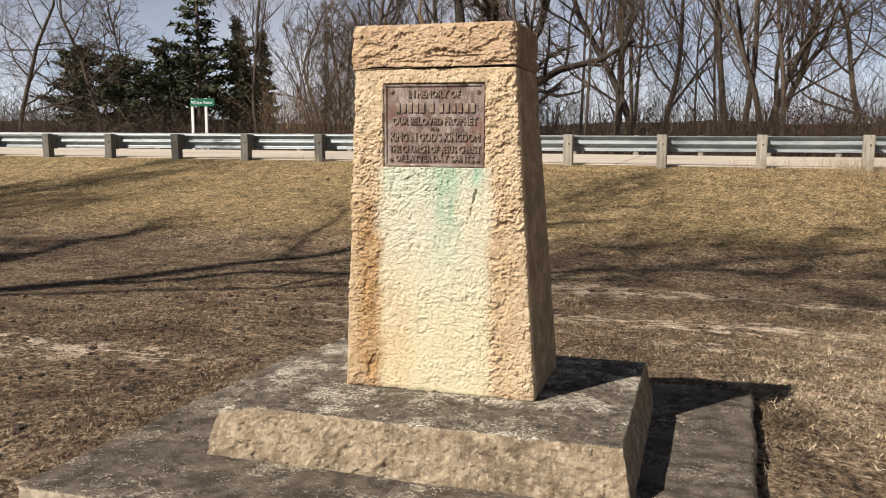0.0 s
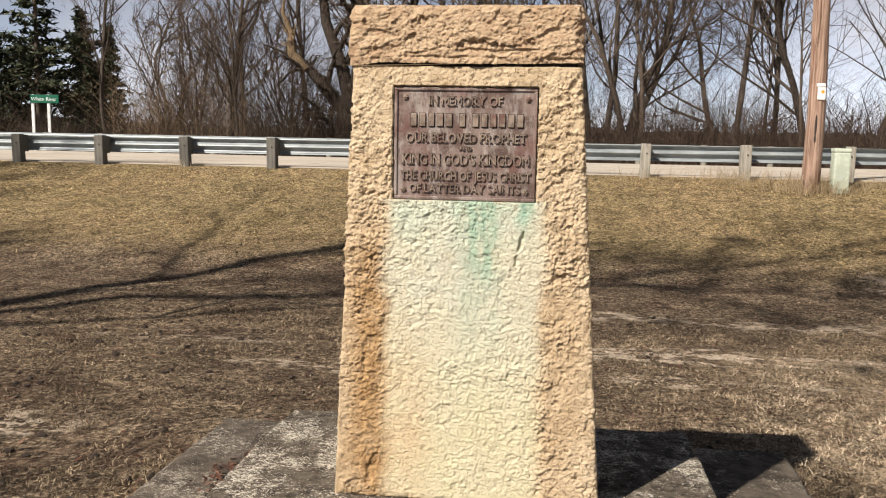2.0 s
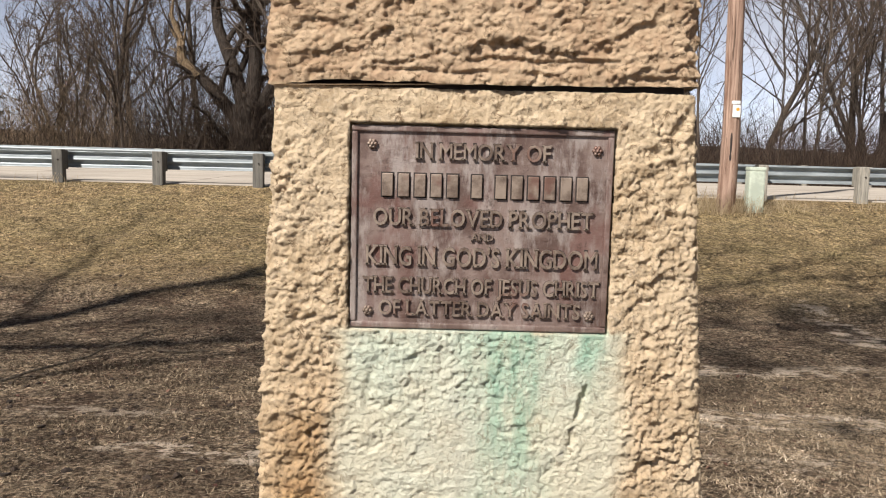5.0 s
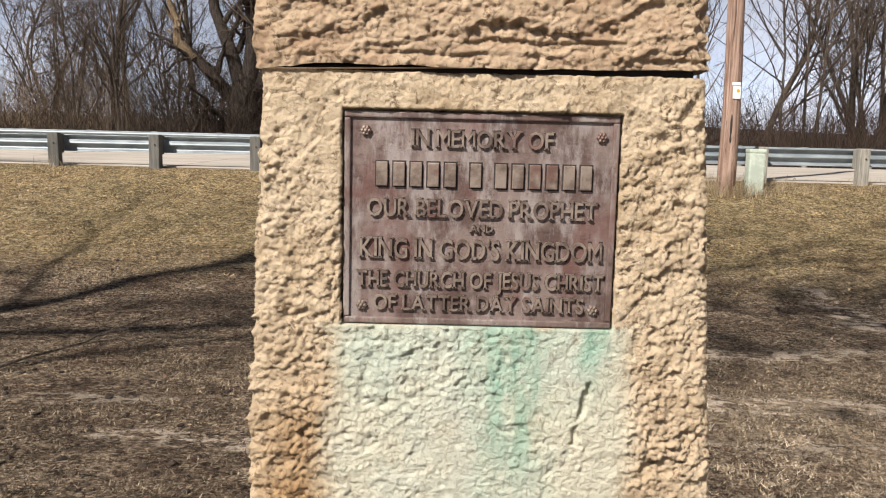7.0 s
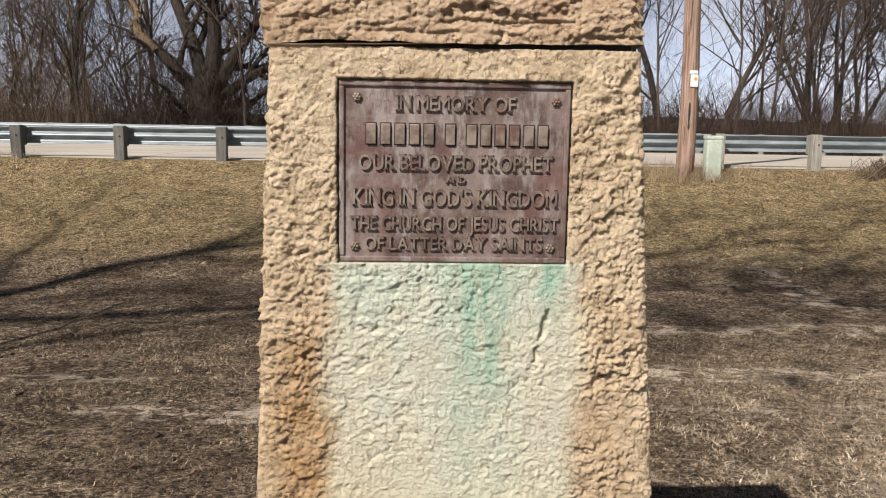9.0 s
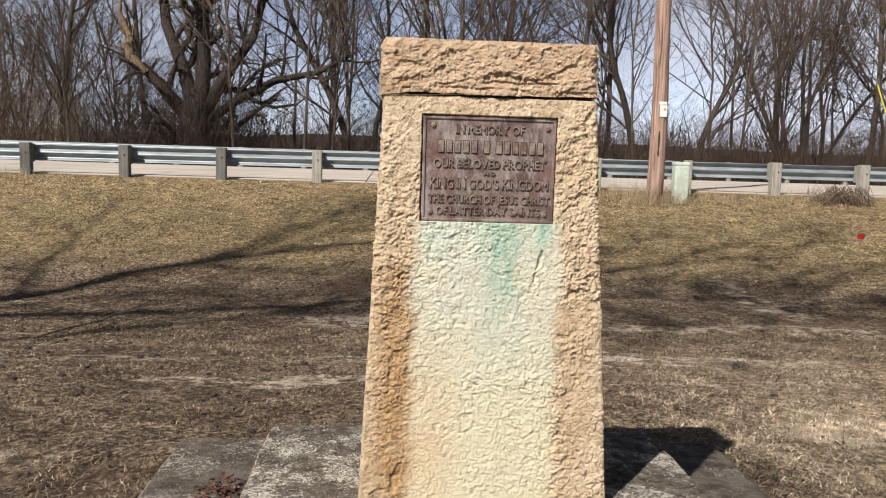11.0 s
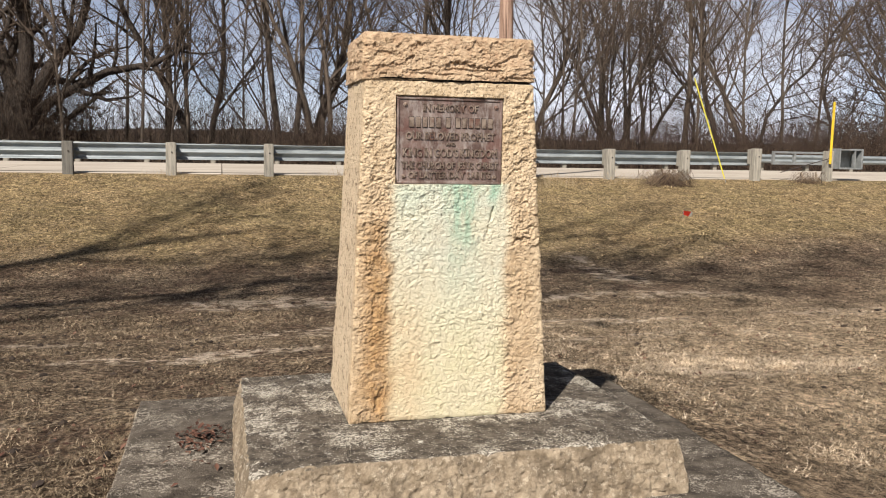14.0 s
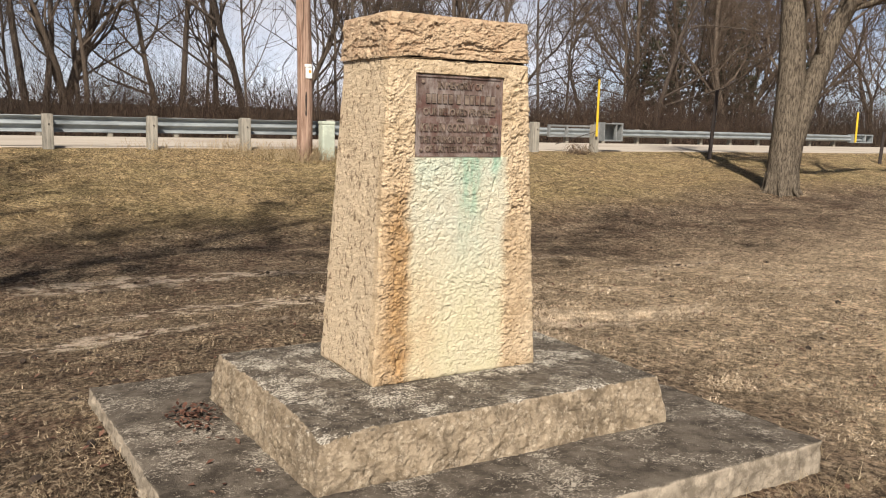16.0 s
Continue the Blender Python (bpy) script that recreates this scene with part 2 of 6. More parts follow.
def mat_slab():
    """Dark grey old concrete with white flecks."""
    m = Nodes("old_concrete", 0.92, 0, 0.15)
    mid, fine = m.noise(9, 6, 0.7), m.noise(90, 4, 0.7)
    c = m.mix(m.ramp(mid, 0.35, 0.66), (0.045, 0.036, 0.027), (0.135, 0.112, 0.086))
    c = m.mix(m.ramp(m.noise(2.2, 7, 0.75), 0.52, 0.68, 0, 0.35), c, (0.17, 0.142, 0.11))
    c = m.mix(m.ramp(m.math("SUBTRACT", m.noise(58, 6, 0.74, (1, 1.2, 1), 1.4), m.ramp(m.noise(4, 6, 0.7), 0.36, 0.66, 0.65, 0.50)), 0.0, 0.03, 0, 0.9), c, (0.42, 0.37, 0.295))
    c = m.mix(m.ramp(fine, 0.56, 0.72, 0, 0.5), c, (0.06, 0.050, 0.038))
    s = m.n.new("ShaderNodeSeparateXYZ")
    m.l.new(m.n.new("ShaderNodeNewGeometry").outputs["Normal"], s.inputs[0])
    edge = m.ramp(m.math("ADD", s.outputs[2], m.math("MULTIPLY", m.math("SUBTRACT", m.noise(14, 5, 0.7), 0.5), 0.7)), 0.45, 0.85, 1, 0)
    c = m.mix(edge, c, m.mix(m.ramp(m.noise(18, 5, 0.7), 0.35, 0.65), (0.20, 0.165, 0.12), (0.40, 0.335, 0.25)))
    return m.done(c, m.math("ADD", fine, m.noise(35, 6, 0.75)), 0.008, 0.9)


def mat_bronze():
    """Brown bronze with reddish wear and grey bloom in runs."""
    m = Nodes("bronze", 0.52, 0.35, 0.4)
    a, b = m.noise(11, 6, 0.7), m.noise(9, 5, 0.65, (1.0, 1, 0.55), 0.4)
    c = m.mix(m.ramp(a, 0.38, 0.62), (0.115, 0.073, 0.058), (0.23, 0.170, 0.142))
    c = m.mix(m.ramp(m.noise(24, 6, 0.75, (1, 1, 0.30)), 0.46, 0.62, 0, 0.8), c, (0.34, 0.29, 0.255))
    c = m.mix(m.ramp(b, 0.48, 0.62, 0, 0.65), c, (0.140, 0.060, 0.046))
    c = m.mix(m.ramp(m.noise(60, 6, 0.8), 0.56, 0.68, 0, 0.6), c, (0.055, 0.034, 0.028))
    return m.done(c, m.math("ADD", m.noise(160, 5, 0.75), m.math("MULTIPLY", m.noise(30, 4), 0.8)), 0.0016, 0.8, m.ramp(a, 0.3, 0.7, 0.40, 0.66))


def mat_letters():
    m = Nodes("bronze_letters", 0.48, 0.4, 0.4)
    c = m.mix(m.ramp(m.noise(24, 5, 0.7), 0.36, 0.62), (0.13, 0.092, 0.068), (0.30, 0.235, 0.18))
    c = m.mix(m.ramp(m.noise(14, 4), 0.54, 0.64, 0, 0.6), c, (0.17, 0.078, 0.058))
    return m.done(c, m.noise(200, 4, 0.7), 0.0010, 0.6)


def mat_ground():
    """Winter lawn: brown thatch, straw, bare sandy scrapes, a yellower bank."""
    m = Nodes("winter_lawn", 0.95, 0, 0.1)
    x, y = m.axis(0), m.axis(1)
    a, b, f = m.noise(0.55, 5, 0.6), m.noise(3.2, 6, 0.7), m.noise(30, 6, 0.8)
    straw, fine = m.noise(75, 4, 0.75, (1, 0.5, 1), 1.6), m.noise(130, 3, 0.7)
    c = m.mix(m.ramp(b, 0.32, 0.66), (0.065, 0.041, 0.026), (0.20, 0.137, 0.085))
    c = m.mix(m.ramp(straw, 0.47, 0.62, 0, 0.8), c, (0.43, 0.315, 0.20))
    c = m.mix(m.ramp(f, 0.47, 0.60, 0, 0.85), c, (0.040, 0.028, 0.018))
    c = m.mix(m.ramp(fine, 0.56, 0.70, 0, 0.6), c, (0.48, 0.375, 0.25))
    tuft = m.noise(8, 6, 0.75, (1.05, 0.9, 1), 0.3)
    dry = m.math("MULTIPLY", m.ramp(m.math("ADD", x, m.math("MULTIPLY", a, 3.0)), 2.4, 4.6), m.ramp(y, 3.0, 6.5, 1, 0.0))
    c = m.mix(m.math("MULTIPLY", m.ramp(tuft, 0.47, 0.60), m.ramp(dry, 0, 1, 0.35, 0.8)), c, m.mix(straw, (0.30, 0.21, 0.13), (0.50, 0.38, 0.245)))
    c = m.mix(m.ramp(tuft, 0.39, 0.47, 0.5, 0), c, (0.055, 0.036, 0.023))
    knot = m.noise(19, 5, 0.7, (1.05, 0.9, 1), 0.4)
    c = m.mix(m.ramp(knot, 0.55, 0.63, 0, 0.75), c, (0.48, 0.365, 0.225))
    c = m.mix(m.ramp(knot, 0.37, 0.44, 0.45, 0), c, (0.045, 0.030, 0.019))
    flake, flake2 = m.flecks(52, (1, 0.6, 1), 0.4), m.flecks(66, (0.7, 1, 1), 1.1)
    patchy = m.ramp(m.noise(2.4, 5, 0.65), 0.36, 0.62)
    c = m.mix(m.math("MULTIPLY", m.ramp(flake, 0.60, 0.80), m.ramp(patchy, 0, 1, 0.35, 0.85)), c, (0.47, 0.35, 0.225))
    c = m.mix(m.math("MULTIPLY", m.ramp(flake2, 0.66, 0.84), m.ramp(patchy, 0, 1, 0.75, 0.35)), c, (0.038, 0.025, 0.017))
    c = m.mix(m.ramp(m.flecks(88, (0.6, 1, 1), 2.2), 0.80, 0.90, 0, 0.8), c, (0.58, 0.46, 0.32))
    c = m.mix(m.math("MULTIPLY", m.ramp(m.noise(1.6, 7, 0.75), 0.48, 0.58), 0.55), c, (0.085, 0.046, 0.032))
    c = m.mix(m.math("MULTIPLY", m.ramp(m.noise(0.9, 6, 0.7), 0.44, 0.58), 0.45), c, (0.085, 0.055, 0.036))
    grain = m.noise(20, 8, 0.86)
    c = m.mix(m.math("MULTIPLY", dry, 0.68), c, (0.60, 0.45, 0.29))
    bank = m.math("MULTIPLY", m.ramp(m.math("ADD", y, m.math("MULTIPLY", a, 2.0)), 8.8, 11.2), m.ramp(b, 0.2, 0.6, 0.45, 0.9))
    gold = m.mix(m.ramp(a, 0.40, 0.62), (0.50, 0.355, 0.175), (0.40, 0.305, 0.14))
    gold = m.mix(m.ramp(straw, 0.47, 0.65, 0, 0.6), gold, (0.50, 0.37, 0.19))
    gold = m.mix(m.ramp(f, 0.45, 0.62, 0, 0.6), gold, (0.12, 0.085, 0.047))
    gold = m.mix(m.ramp(tuft, 0.38, 0.48, 0.55, 0), gold, (0.16, 0.11, 0.055))
    gold = m.mix(m.ramp(m.noise(4.5, 6, 0.7, (1.0, 0.7, 1), 0.6), 0.52, 0.60, 0, 0.65), gold, (0.54, 0.405, 0.21))
    gold = m.mix(m.ramp(knot, 0.37, 0.44, 0.45, 0), gold, (0.14, 0.10, 0.05))
    gold = m.mix(m.ramp(tuft, 0.52, 0.64, 0, 0.6), gold, (0.56, 0.42, 0.22))
    gold = m.mix(m.ramp(flake2, 0.75, 0.85, 0, 0.55), gold, (0.10, 0.07, 0.035))
    c = m.mix(bank, c, gold)
    clump = m.noise(6.5, 6, 0.75)
    c = m.mix(m.math("MULTIPLY", m.ramp(clump, 0.52, 0.60), m.ramp(dry, 0, 1, 0.12, 0.30)), c, (0.62, 0.47, 0.31))
    c = m.mix(1.0, c, m.ramp(grain, 0.40, 0.60, 0.26, 1.60), "MULTIPLY")
    c = m.mix(1.0, c, m.ramp(m.noise(3.4, 7, 0.75), 0.40, 0.60, 0.78, 1.22), "MULTIPLY")
    wx = m.math("ADD", x, m.math("MULTIPLY", m.math("SUBTRACT", m.noise(1.7, 5, 0.7), 0.5), 0.8))
    wy = m.math("ADD", y, m.math("MULTIPLY", m.math("SUBTRACT", m.noise(2.6, 7, 0.75, (0.6, 1, 1)), 0.5), 0.55))
    worn = 0.0
    for cx, cy, rx, ry, k in SCRAPES:
        dx, dy = m.math("DIVIDE", m.math("SUBTRACT", wx, cx), rx), m.math("DIVIDE", m.math("SUBTRACT", wy, cy), ry)
        d = m.math("ADD", m.math("MULTIPLY", dx, dx), m.math("MULTIPLY", dy, dy))
        worn = m.math("MAXIMUM", worn, m.ramp(d, 1.4, 4.6, k, 0))
    worn = m.math("MULTIPLY", worn, m.math("MULTIPLY", m.ramp(m.noise(6.0, 8, 0.74, (0.7, 1, 1)), 0.50, 0.54), m.ramp(m.noise(34, 6, 0.8), 0.40, 0.50, 0.25, 1.0)))
    sand = m.mix(m.ramp(f, 0.42, 0.7), (0.84, 0.69, 0.525), (0.60, 0.46, 0.325))
    c = m.mix(worn, c, sand)
    # bleached straw beside the slab
    dx, dy = m.math("DIVIDE", m.math("SUBTRACT", wx, 2.85), 0.70), m.math("DIVIDE", m.math("SUBTRACT", wy, 1.90), 0.27)
    pale = m.ramp(m.math("ADD", m.math("MULTIPLY", dx, dx), m.math("MULTIPLY", dy, dy)), 0.3, 1.7, 1.0, 0)
    c = m.mix(m.math("MULTIPLY", pale, m.ramp(m.noise(28, 6, 0.8), 0.40, 0.48, 0.55, 1.0)), c, (0.84, 0.68, 0.50))
    wood = m.mix(m.ramp(b, 0.3, 0.7), (0.060, 0.040, 0.027), (0.125, 0.085, 0.055))
    c = m.mix(m.ramp(y, 24.5, 27.0), c, wood)
    return m.done(c, m.math("ADD", m.math("MULTIPLY", f, 0.8), m.math("ADD", straw, fine)), 0.035, 1.0)


# bare sandy places on the lawn: middle, half sizes, strength
SCRAPES = [(0.5, 4.0, 0.9, 0.14, 1.0), (1.9, 4.15, 1.0, 0.15, 1.0), (0.3, 5.75, 0.7, 0.16, 0.9), (2.2, 5.6, 0.6, 0.13, 0.8), (1.07, 3.2, 0.35, 0.10, 0.9),
           (2.3, 3.2, 0.5, 0.10, 0.7), (4.27, 7.5, 0.14, 0.8, 0.9), (-0.95, 3.2, 0.55, 0.12, 0.9), (-0.35, 6.0, 0.5, 0.12, 0.8), (-3.0, 1.45, 0.7, 0.12, 1.0),
           (-3.6, 1.2, 0.6, 0.12, 0.9), (3.9, 5.6, 0.7, 0.12, 0.6), (5.6, 4.2, 0.6, 0.15, 0.5), (-1.3, -0.75, 0.3, 0.12, 0.8), (-2.3, 3.9, 0.5, 0.1, 0.5)]


def mat_bark(name, dark, light, scale=22, stretch=0.14):
    m = Nodes(name, 0.92, 0, 0.1)
    r = m.noise(scale, 5, 0.7, (1, 1, stretch), 0.6)
    c = m.mix(m.ramp(r, 0.38, 0.60), dark, light)
    c = m.mix(m.ramp(m.lot(), 0, 1, 0, 0.35), c, (0.20, 0.15, 0.105))
    return m.done(c, r, 0.05, 1.0)


def mat_wood_grey(name, dark, light):
    m = Nodes(name, 0.85, 0, 0.2)
    g = m.noise(30, 5, 0.7, (1, 1, 0.08))
    c = m.mix(m.ramp(g, 0.3, 0.7), dark, light)
    c = m.mix(m.ramp(m.lot(), 0, 1, 0, 0.5), c, m.mix(0.4, dark, light))
    return m.done(c, g, 0.006, 0.6)


def mat_pole():
    m = Nodes("pole_wood", 0.85, 0, 0.2)
    g = m.noise(22, 6, 0.75, (1, 1, 0.035))
    c = m.mix(m.ramp(g, 0.34, 0.64), (0.19, 0.115, 0.080), (0.44, 0.305, 0.225))
    c = m.mix(m.ramp(m.noise(5, 5, 0.7, (1, 1, 0.15)), 0.54, 0.66, 0, 0.8), c, (0.17, 0.082, 0.050))
    c = m.mix(m.ramp(m.noise(40, 4, 0.6, (1, 1, 0.02)), 0.60, 0.66, 0, 0.85), c, (0.055, 0.032, 0.022))
    return m.done(c, g, 0.03, 1.0)


def mat_galvanised():
    m = Nodes("galvanised_steel", 0.45, 0.35, 0.5)
    a = m.noise(6, 5, 0.7, (0.3, 1, 1))
    c = m.mix(m.ramp(a, 0.3, 0.7), (0.20, 0.22, 0.22), (0.33, 0.355, 0.355))
    return m.done(c, a, 0.001, 0.2, m.ramp(a, 0.3, 0.7, 0.38, 0.56))


def mat_road():
    m = Nodes("pale_pavement", 0.9, 0, 0.2)
    a, b = m.noise(1.2, 6, 0.7, (0.25, 1, 1)), m.noise(40, 4, 0.7)
    c = m.mix(m.ramp(a, 0.35, 0.66), (0.36, 0.31, 0.25), (0.49, 0.43, 0.35))
    return m.done(m.mix(m.ramp(b, 0.5, 0.75, 0, 0.3), c, (0.25, 0.22, 0.18)), b, 0.004, 0.4)


def mat_varied(name, colours, rough=0.85, patch=0.0):
    """Small loose pieces, each with its own tone."""
    m = Nodes(name, rough, 0, 0.15)
    r = m.island()
    c = m.mix(m.ramp(r, 0.0, 0.5, smooth=False), colours[0], colours[1])
    c = m.mix(m.ramp(r, 0.5, 1.0, smooth=False), c, colours[2])
    if patch:
        c = m.mix(1.0, c, m.ramp(m.noise(patch, 6, 0.7), 0.36, 0.64, 0.5, 1.35), "MULTIPLY")
    return m.done(c)


SANDSTONE, BASE_STONE, SLAB = mat_sandstone(), mat_base_stone(), mat_slab()
BRONZE, LETTERS, GROUND, ROAD = mat_bronze(), mat_letters(), mat_ground(), mat_road()
# patina round the letters, with their edge shadow in the same dark colour
GRIME_SHADE = plain("plaque_grime_shade", (0.045, 0.034, 0.028), 0.8, wear=0.5, scale=60)
WOOD, POLE, STEEL = mat_wood_grey("weathered_wood", (0.17, 0.155, 0.125), (0.36, 0.33, 0.27)), mat_pole(), mat_galvanised()
# darker copy of the weathered wood, with tree shade in its colour
SHADED_WOOD = mat_wood_grey("shaded_weathered_wood", (0.075, 0.070, 0.060), (0.185, 0.172, 0.145))
BARK = mat_bark("grey_brown_bark", (0.042, 0.033, 0.027), (0.115, 0.092, 0.073))
DARK_BARK = mat_bark("dark_bark", (0.022, 0.018, 0.015), (0.068, 0.055, 0.045))
TWIG = mat_bark("twig_bark", (0.058, 0.041, 0.030), (0.12, 0.088, 0.064))
PALE_BARK = mat_bark("pale_bark", (0.058, 0.046, 0.034), (0.19, 0.155, 0.112), 34, 0.22)
NEEDLES = mat_varied("pine_needles", ((0.026, 0.034, 0.020), (0.050, 0.060, 0.032), (0.085, 0.080, 0.048)))
GRASS = mat_varied("dry_grass", ((0.030, 0.019, 0.012), (0.125, 0.090, 0.055), (0.38, 0.295, 0.195)), patch=2.6)
STRAW_GRASS = mat_varied("straw_grass", ((0.14, 0.097, 0.058), (0.42, 0.325, 0.215), (0.70, 0.57, 0.42)), patch=5.0)
GOLD_GRASS = mat_varied("golden_grass", ((0.11, 0.075, 0.038), (0.36, 0.26, 0.13), (0.62, 0.47, 0.26)), patch=3.0)
DEAD_LEAF = mat_varied("dead_leaf", ((0.055, 0.026, 0.018), (0.105, 0.050, 0.034), (0.18, 0.105, 0.07)))
PEDESTAL = plain("pale_green_paint", (0.50, 0.545, 0.435), 0.5, wear=0.25)
WHITE = plain("white_paint", (0.78, 0.78, 0.74), 0.5)
BRIGHT_STEEL = plain("bright_zinc", (0.30, 0.31, 0.30), 0.5, 0.35, wear=0.25)
YELLOW = plain("yellow_plastic", (0.74, 0.50, 0.03), 0.5, wear=0.25)
SLEEVE = plain("yellow_sleeve", (0.74, 0.66, 0.06), 0.5, wear=0.2)
SIGN_GREEN = plain("sign_green", (0.003, 0.105, 0.055), 0.4, wear=0.15)
RED = plain("red_plastic", (0.75, 0.06, 0.03), 0.5, wear=0.1)
DARK_JOINT = plain("road_joint", (0.10, 0.085, 0.07), 0.9)
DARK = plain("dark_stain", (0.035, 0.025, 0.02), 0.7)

BRUSH = mat_varied("brush_stems", ((0.026, 0.018, 0.014), (0.058, 0.041, 0.030), (0.125, 0.090, 0.062)))
BRAMBLE = mat_varied("bramble_stems", ((0.035, 0.022, 0.017), (0.075, 0.048, 0.035), (0.14, 0.10, 0.068)))
GREY_BRUSH = mat_varied("grey_stems", ((0.040, 0.030, 0.024), (0.082, 0.061, 0.047), (0.14, 0.108, 0.082)))
TAN_BRUSH = mat_varied("tan_stems", ((0.13, 0.088, 0.055), (0.25, 0.178, 0.11), (0.38, 0.28, 0.18)))
FAR_BRUSH = mat_varied("far_stems", ((0.035, 0.027, 0.022), (0.062, 0.048, 0.039), (0.09, 0.070, 0.056)))

# ---- building helpers ----


def part(name, bm, material, parent=None, label="", smooth=False):
    """Links a bmesh (or a mesh) as one object, under a thing or a part where one is given."""
    if isinstance(bm, bpy.types.Mesh):
        me = bm
    else:
        me = bpy.data.meshes.new(name)
        bm.to_mesh(me)
        bm.free()
    if not me.materials:
        me.materials.append(material)
    if smooth:
        me.shade_smooth()
    ob = new(name, me)
    ob.parent = parent
    return tagged(ob, label)


def thing(name, place, label, category, group="", kind=""):
    ob = new(name)
    ob.location = place
    ob.empty_display_size = 0.1
    return tagged(ob, label, category, group, kind)


def from_arrays(name, verts, faces, material):
    """A mesh from an (n, 3) array and an (m, k) array of corner numbers."""
    me = bpy.data.meshes.new(name)
    verts, faces = np.asarray(verts, np.float32), np.asarray(faces, np.int32)
    k = faces.shape[1]
    me.vertices.add(len(verts))
    me.vertices.foreach_set("co", verts.ravel())
    me.loops.add(faces.size)
    me.loops.foreach_set("vertex_index", faces.ravel())
    me.polygons.add(len(faces))
    me.polygons.foreach_set("loop_start", np.arange(0, faces.size, k, dtype=np.int32))
    me.update(calc_edges=True)
    me.materials.append(material)
    return me


def box(bm, cx, cy, cz, sx, sy, sz, bevel=0.0):
    g = bmesh.ops.create_cube(bm, size=1, matrix=Matrix.Translation((cx, cy, cz)) @ Matrix.Diagonal((sx, sy, sz, 1)))
    if bevel:
        edges = {e for v in g["verts"] for e in v.link_edges}
        bmesh.ops.bevel(bm, geom=list(edges), offset=bevel, segments=2, affect="EDGES", profile=0.6)
    return bm


def tube(bm, path, radii, sides=10, caps=True):
    """A round bar along a path."""
    rings, side = [], Vector((1, 0, 0))
    for i, p in enumerate(path):
        p = Vector(p)
        d = (Vector(path[min(i + 1, len(path) - 1)]) - Vector(path[max(i - 1, 0)])).normalized()
        u = (side - d * side.dot(d))
        u = u.normalized() if u.length > 1e-4 else d.orthogonal().normalized()
        w, side = d.cross(u), u
        r = radii[i] if isinstance(radii, (list, tuple)) else radii
        rings.append([bm.verts.new(p + u * math.cos(a) * r + w * math.sin(a) * r) for a in (2 * math.pi * k / sides for k in range(sides))])
    for a, b in zip(rings, rings[1:]):
        for k in range(sides):
            bm.faces.new((a[k], a[(k + 1) % sides], b[(k + 1) % sides], b[k]))
    if caps:
        bm.faces.new(rings[0][::-1])
        bm.faces.new(rings[-1])
    return bm


def hash3(ix, iy, iz, seed):
    h = (ix.astype(np.int64) * 374761393 + iy.astype(np.int64) * 668265263 + iz.astype(np.int64) * 2147483647 + seed * 974634577) & 0xFFFFFFFF
    h = ((h ^ (h >> 13)) * 1274126177) & 0xFFFFFFFF
    return ((h ^ (h >> 16)) & 0xFFFF) / 65535.0


def vnoise(p, scale, seed=0, octaves=1, gain=0.5):
    """Smooth noise in 0..1 at the points p, scale cells to the metre."""
    total, amp, norm = np.zeros(len(p)), 1.0, 0.0
    for o in range(octaves):
        q = p * scale * 2 ** o + seed * 7.31
        i = np.floor(q).astype(np.int64)
        f = q - i
        f = f * f * (3 - 2 * f)
        v = 0
        for dx in (0, 1):
            for dy in (0, 1):
                for dz in (0, 1):
                    w = (f[:, 0] if dx else 1 - f[:, 0]) * (f[:, 1] if dy else 1 - f[:, 1]) * (f[:, 2] if dz else 1 - f[:, 2])
                    v = v + w * hash3(i[:, 0] + dx, i[:, 1] + dy, i[:, 2] + dz, seed + o)
        total, norm, amp = total + v * amp, norm + amp, amp * gain
    return total / norm


def chips(p, scale, seed, pit=False, lean=(0.0, 0.0, 0.0)):
    """Broken-stone relief: the nearest tilted facet of scattered chips, about -0.5..0.5, tilted on the whole by lean; or, with pit, small scattered hollows 0..1."""
    q = p * scale
    base = np.floor(q).astype(np.int64)
    best, cell, at = np.full(len(p), 9.0), base.copy(), np.zeros_like(q)
    for step in itertools.product((-1, 0, 1), repeat=3):
        c = base + step
        pt = np.stack([c[:, k] + hash3(c[:, 0], c[:, 1], c[:, 2], seed + k) for k in range(3)], 1)
        v = q - pt
        d = (v * v).sum(1)
        near = d < best
        best = np.where(near, d, best)
        cell, at = np.where(near[:, None], c, cell), np.where(near[:, None], v, at)
    lift = hash3(cell[:, 0], cell[:, 1], cell[:, 2], seed + 9)
    if pit:
        return np.clip(1 - np.sqrt(best) / (0.12 + 0.42 * lift ** 3), 0, 1)
    n = np.stack([hash3(cell[:, 0], cell[:, 1], cell[:, 2], seed + 5 + k) - 0.5 + lean[k] for k in range(3)], 1)
    return (at * n).sum(1) * 1.3 + (lift - 0.5) * 0.5


def crests(p, scale, seed):
    """Sharp crooked crests between hollows, about -0.6..0.4."""
    return 0.4 - 2 * np.abs(vnoise(p, scale, seed, 2, 0.5) - 0.5)


def ragged(p, scale, amount, seed):
    """The points shaken by rough noise, so that the edges of chips run unevenly."""
    return p + (np.stack([vnoise(p, scale, seed + k, 4, 0.65) for k in range(3)], 1) - 0.5) * amount


# ---- ground ----


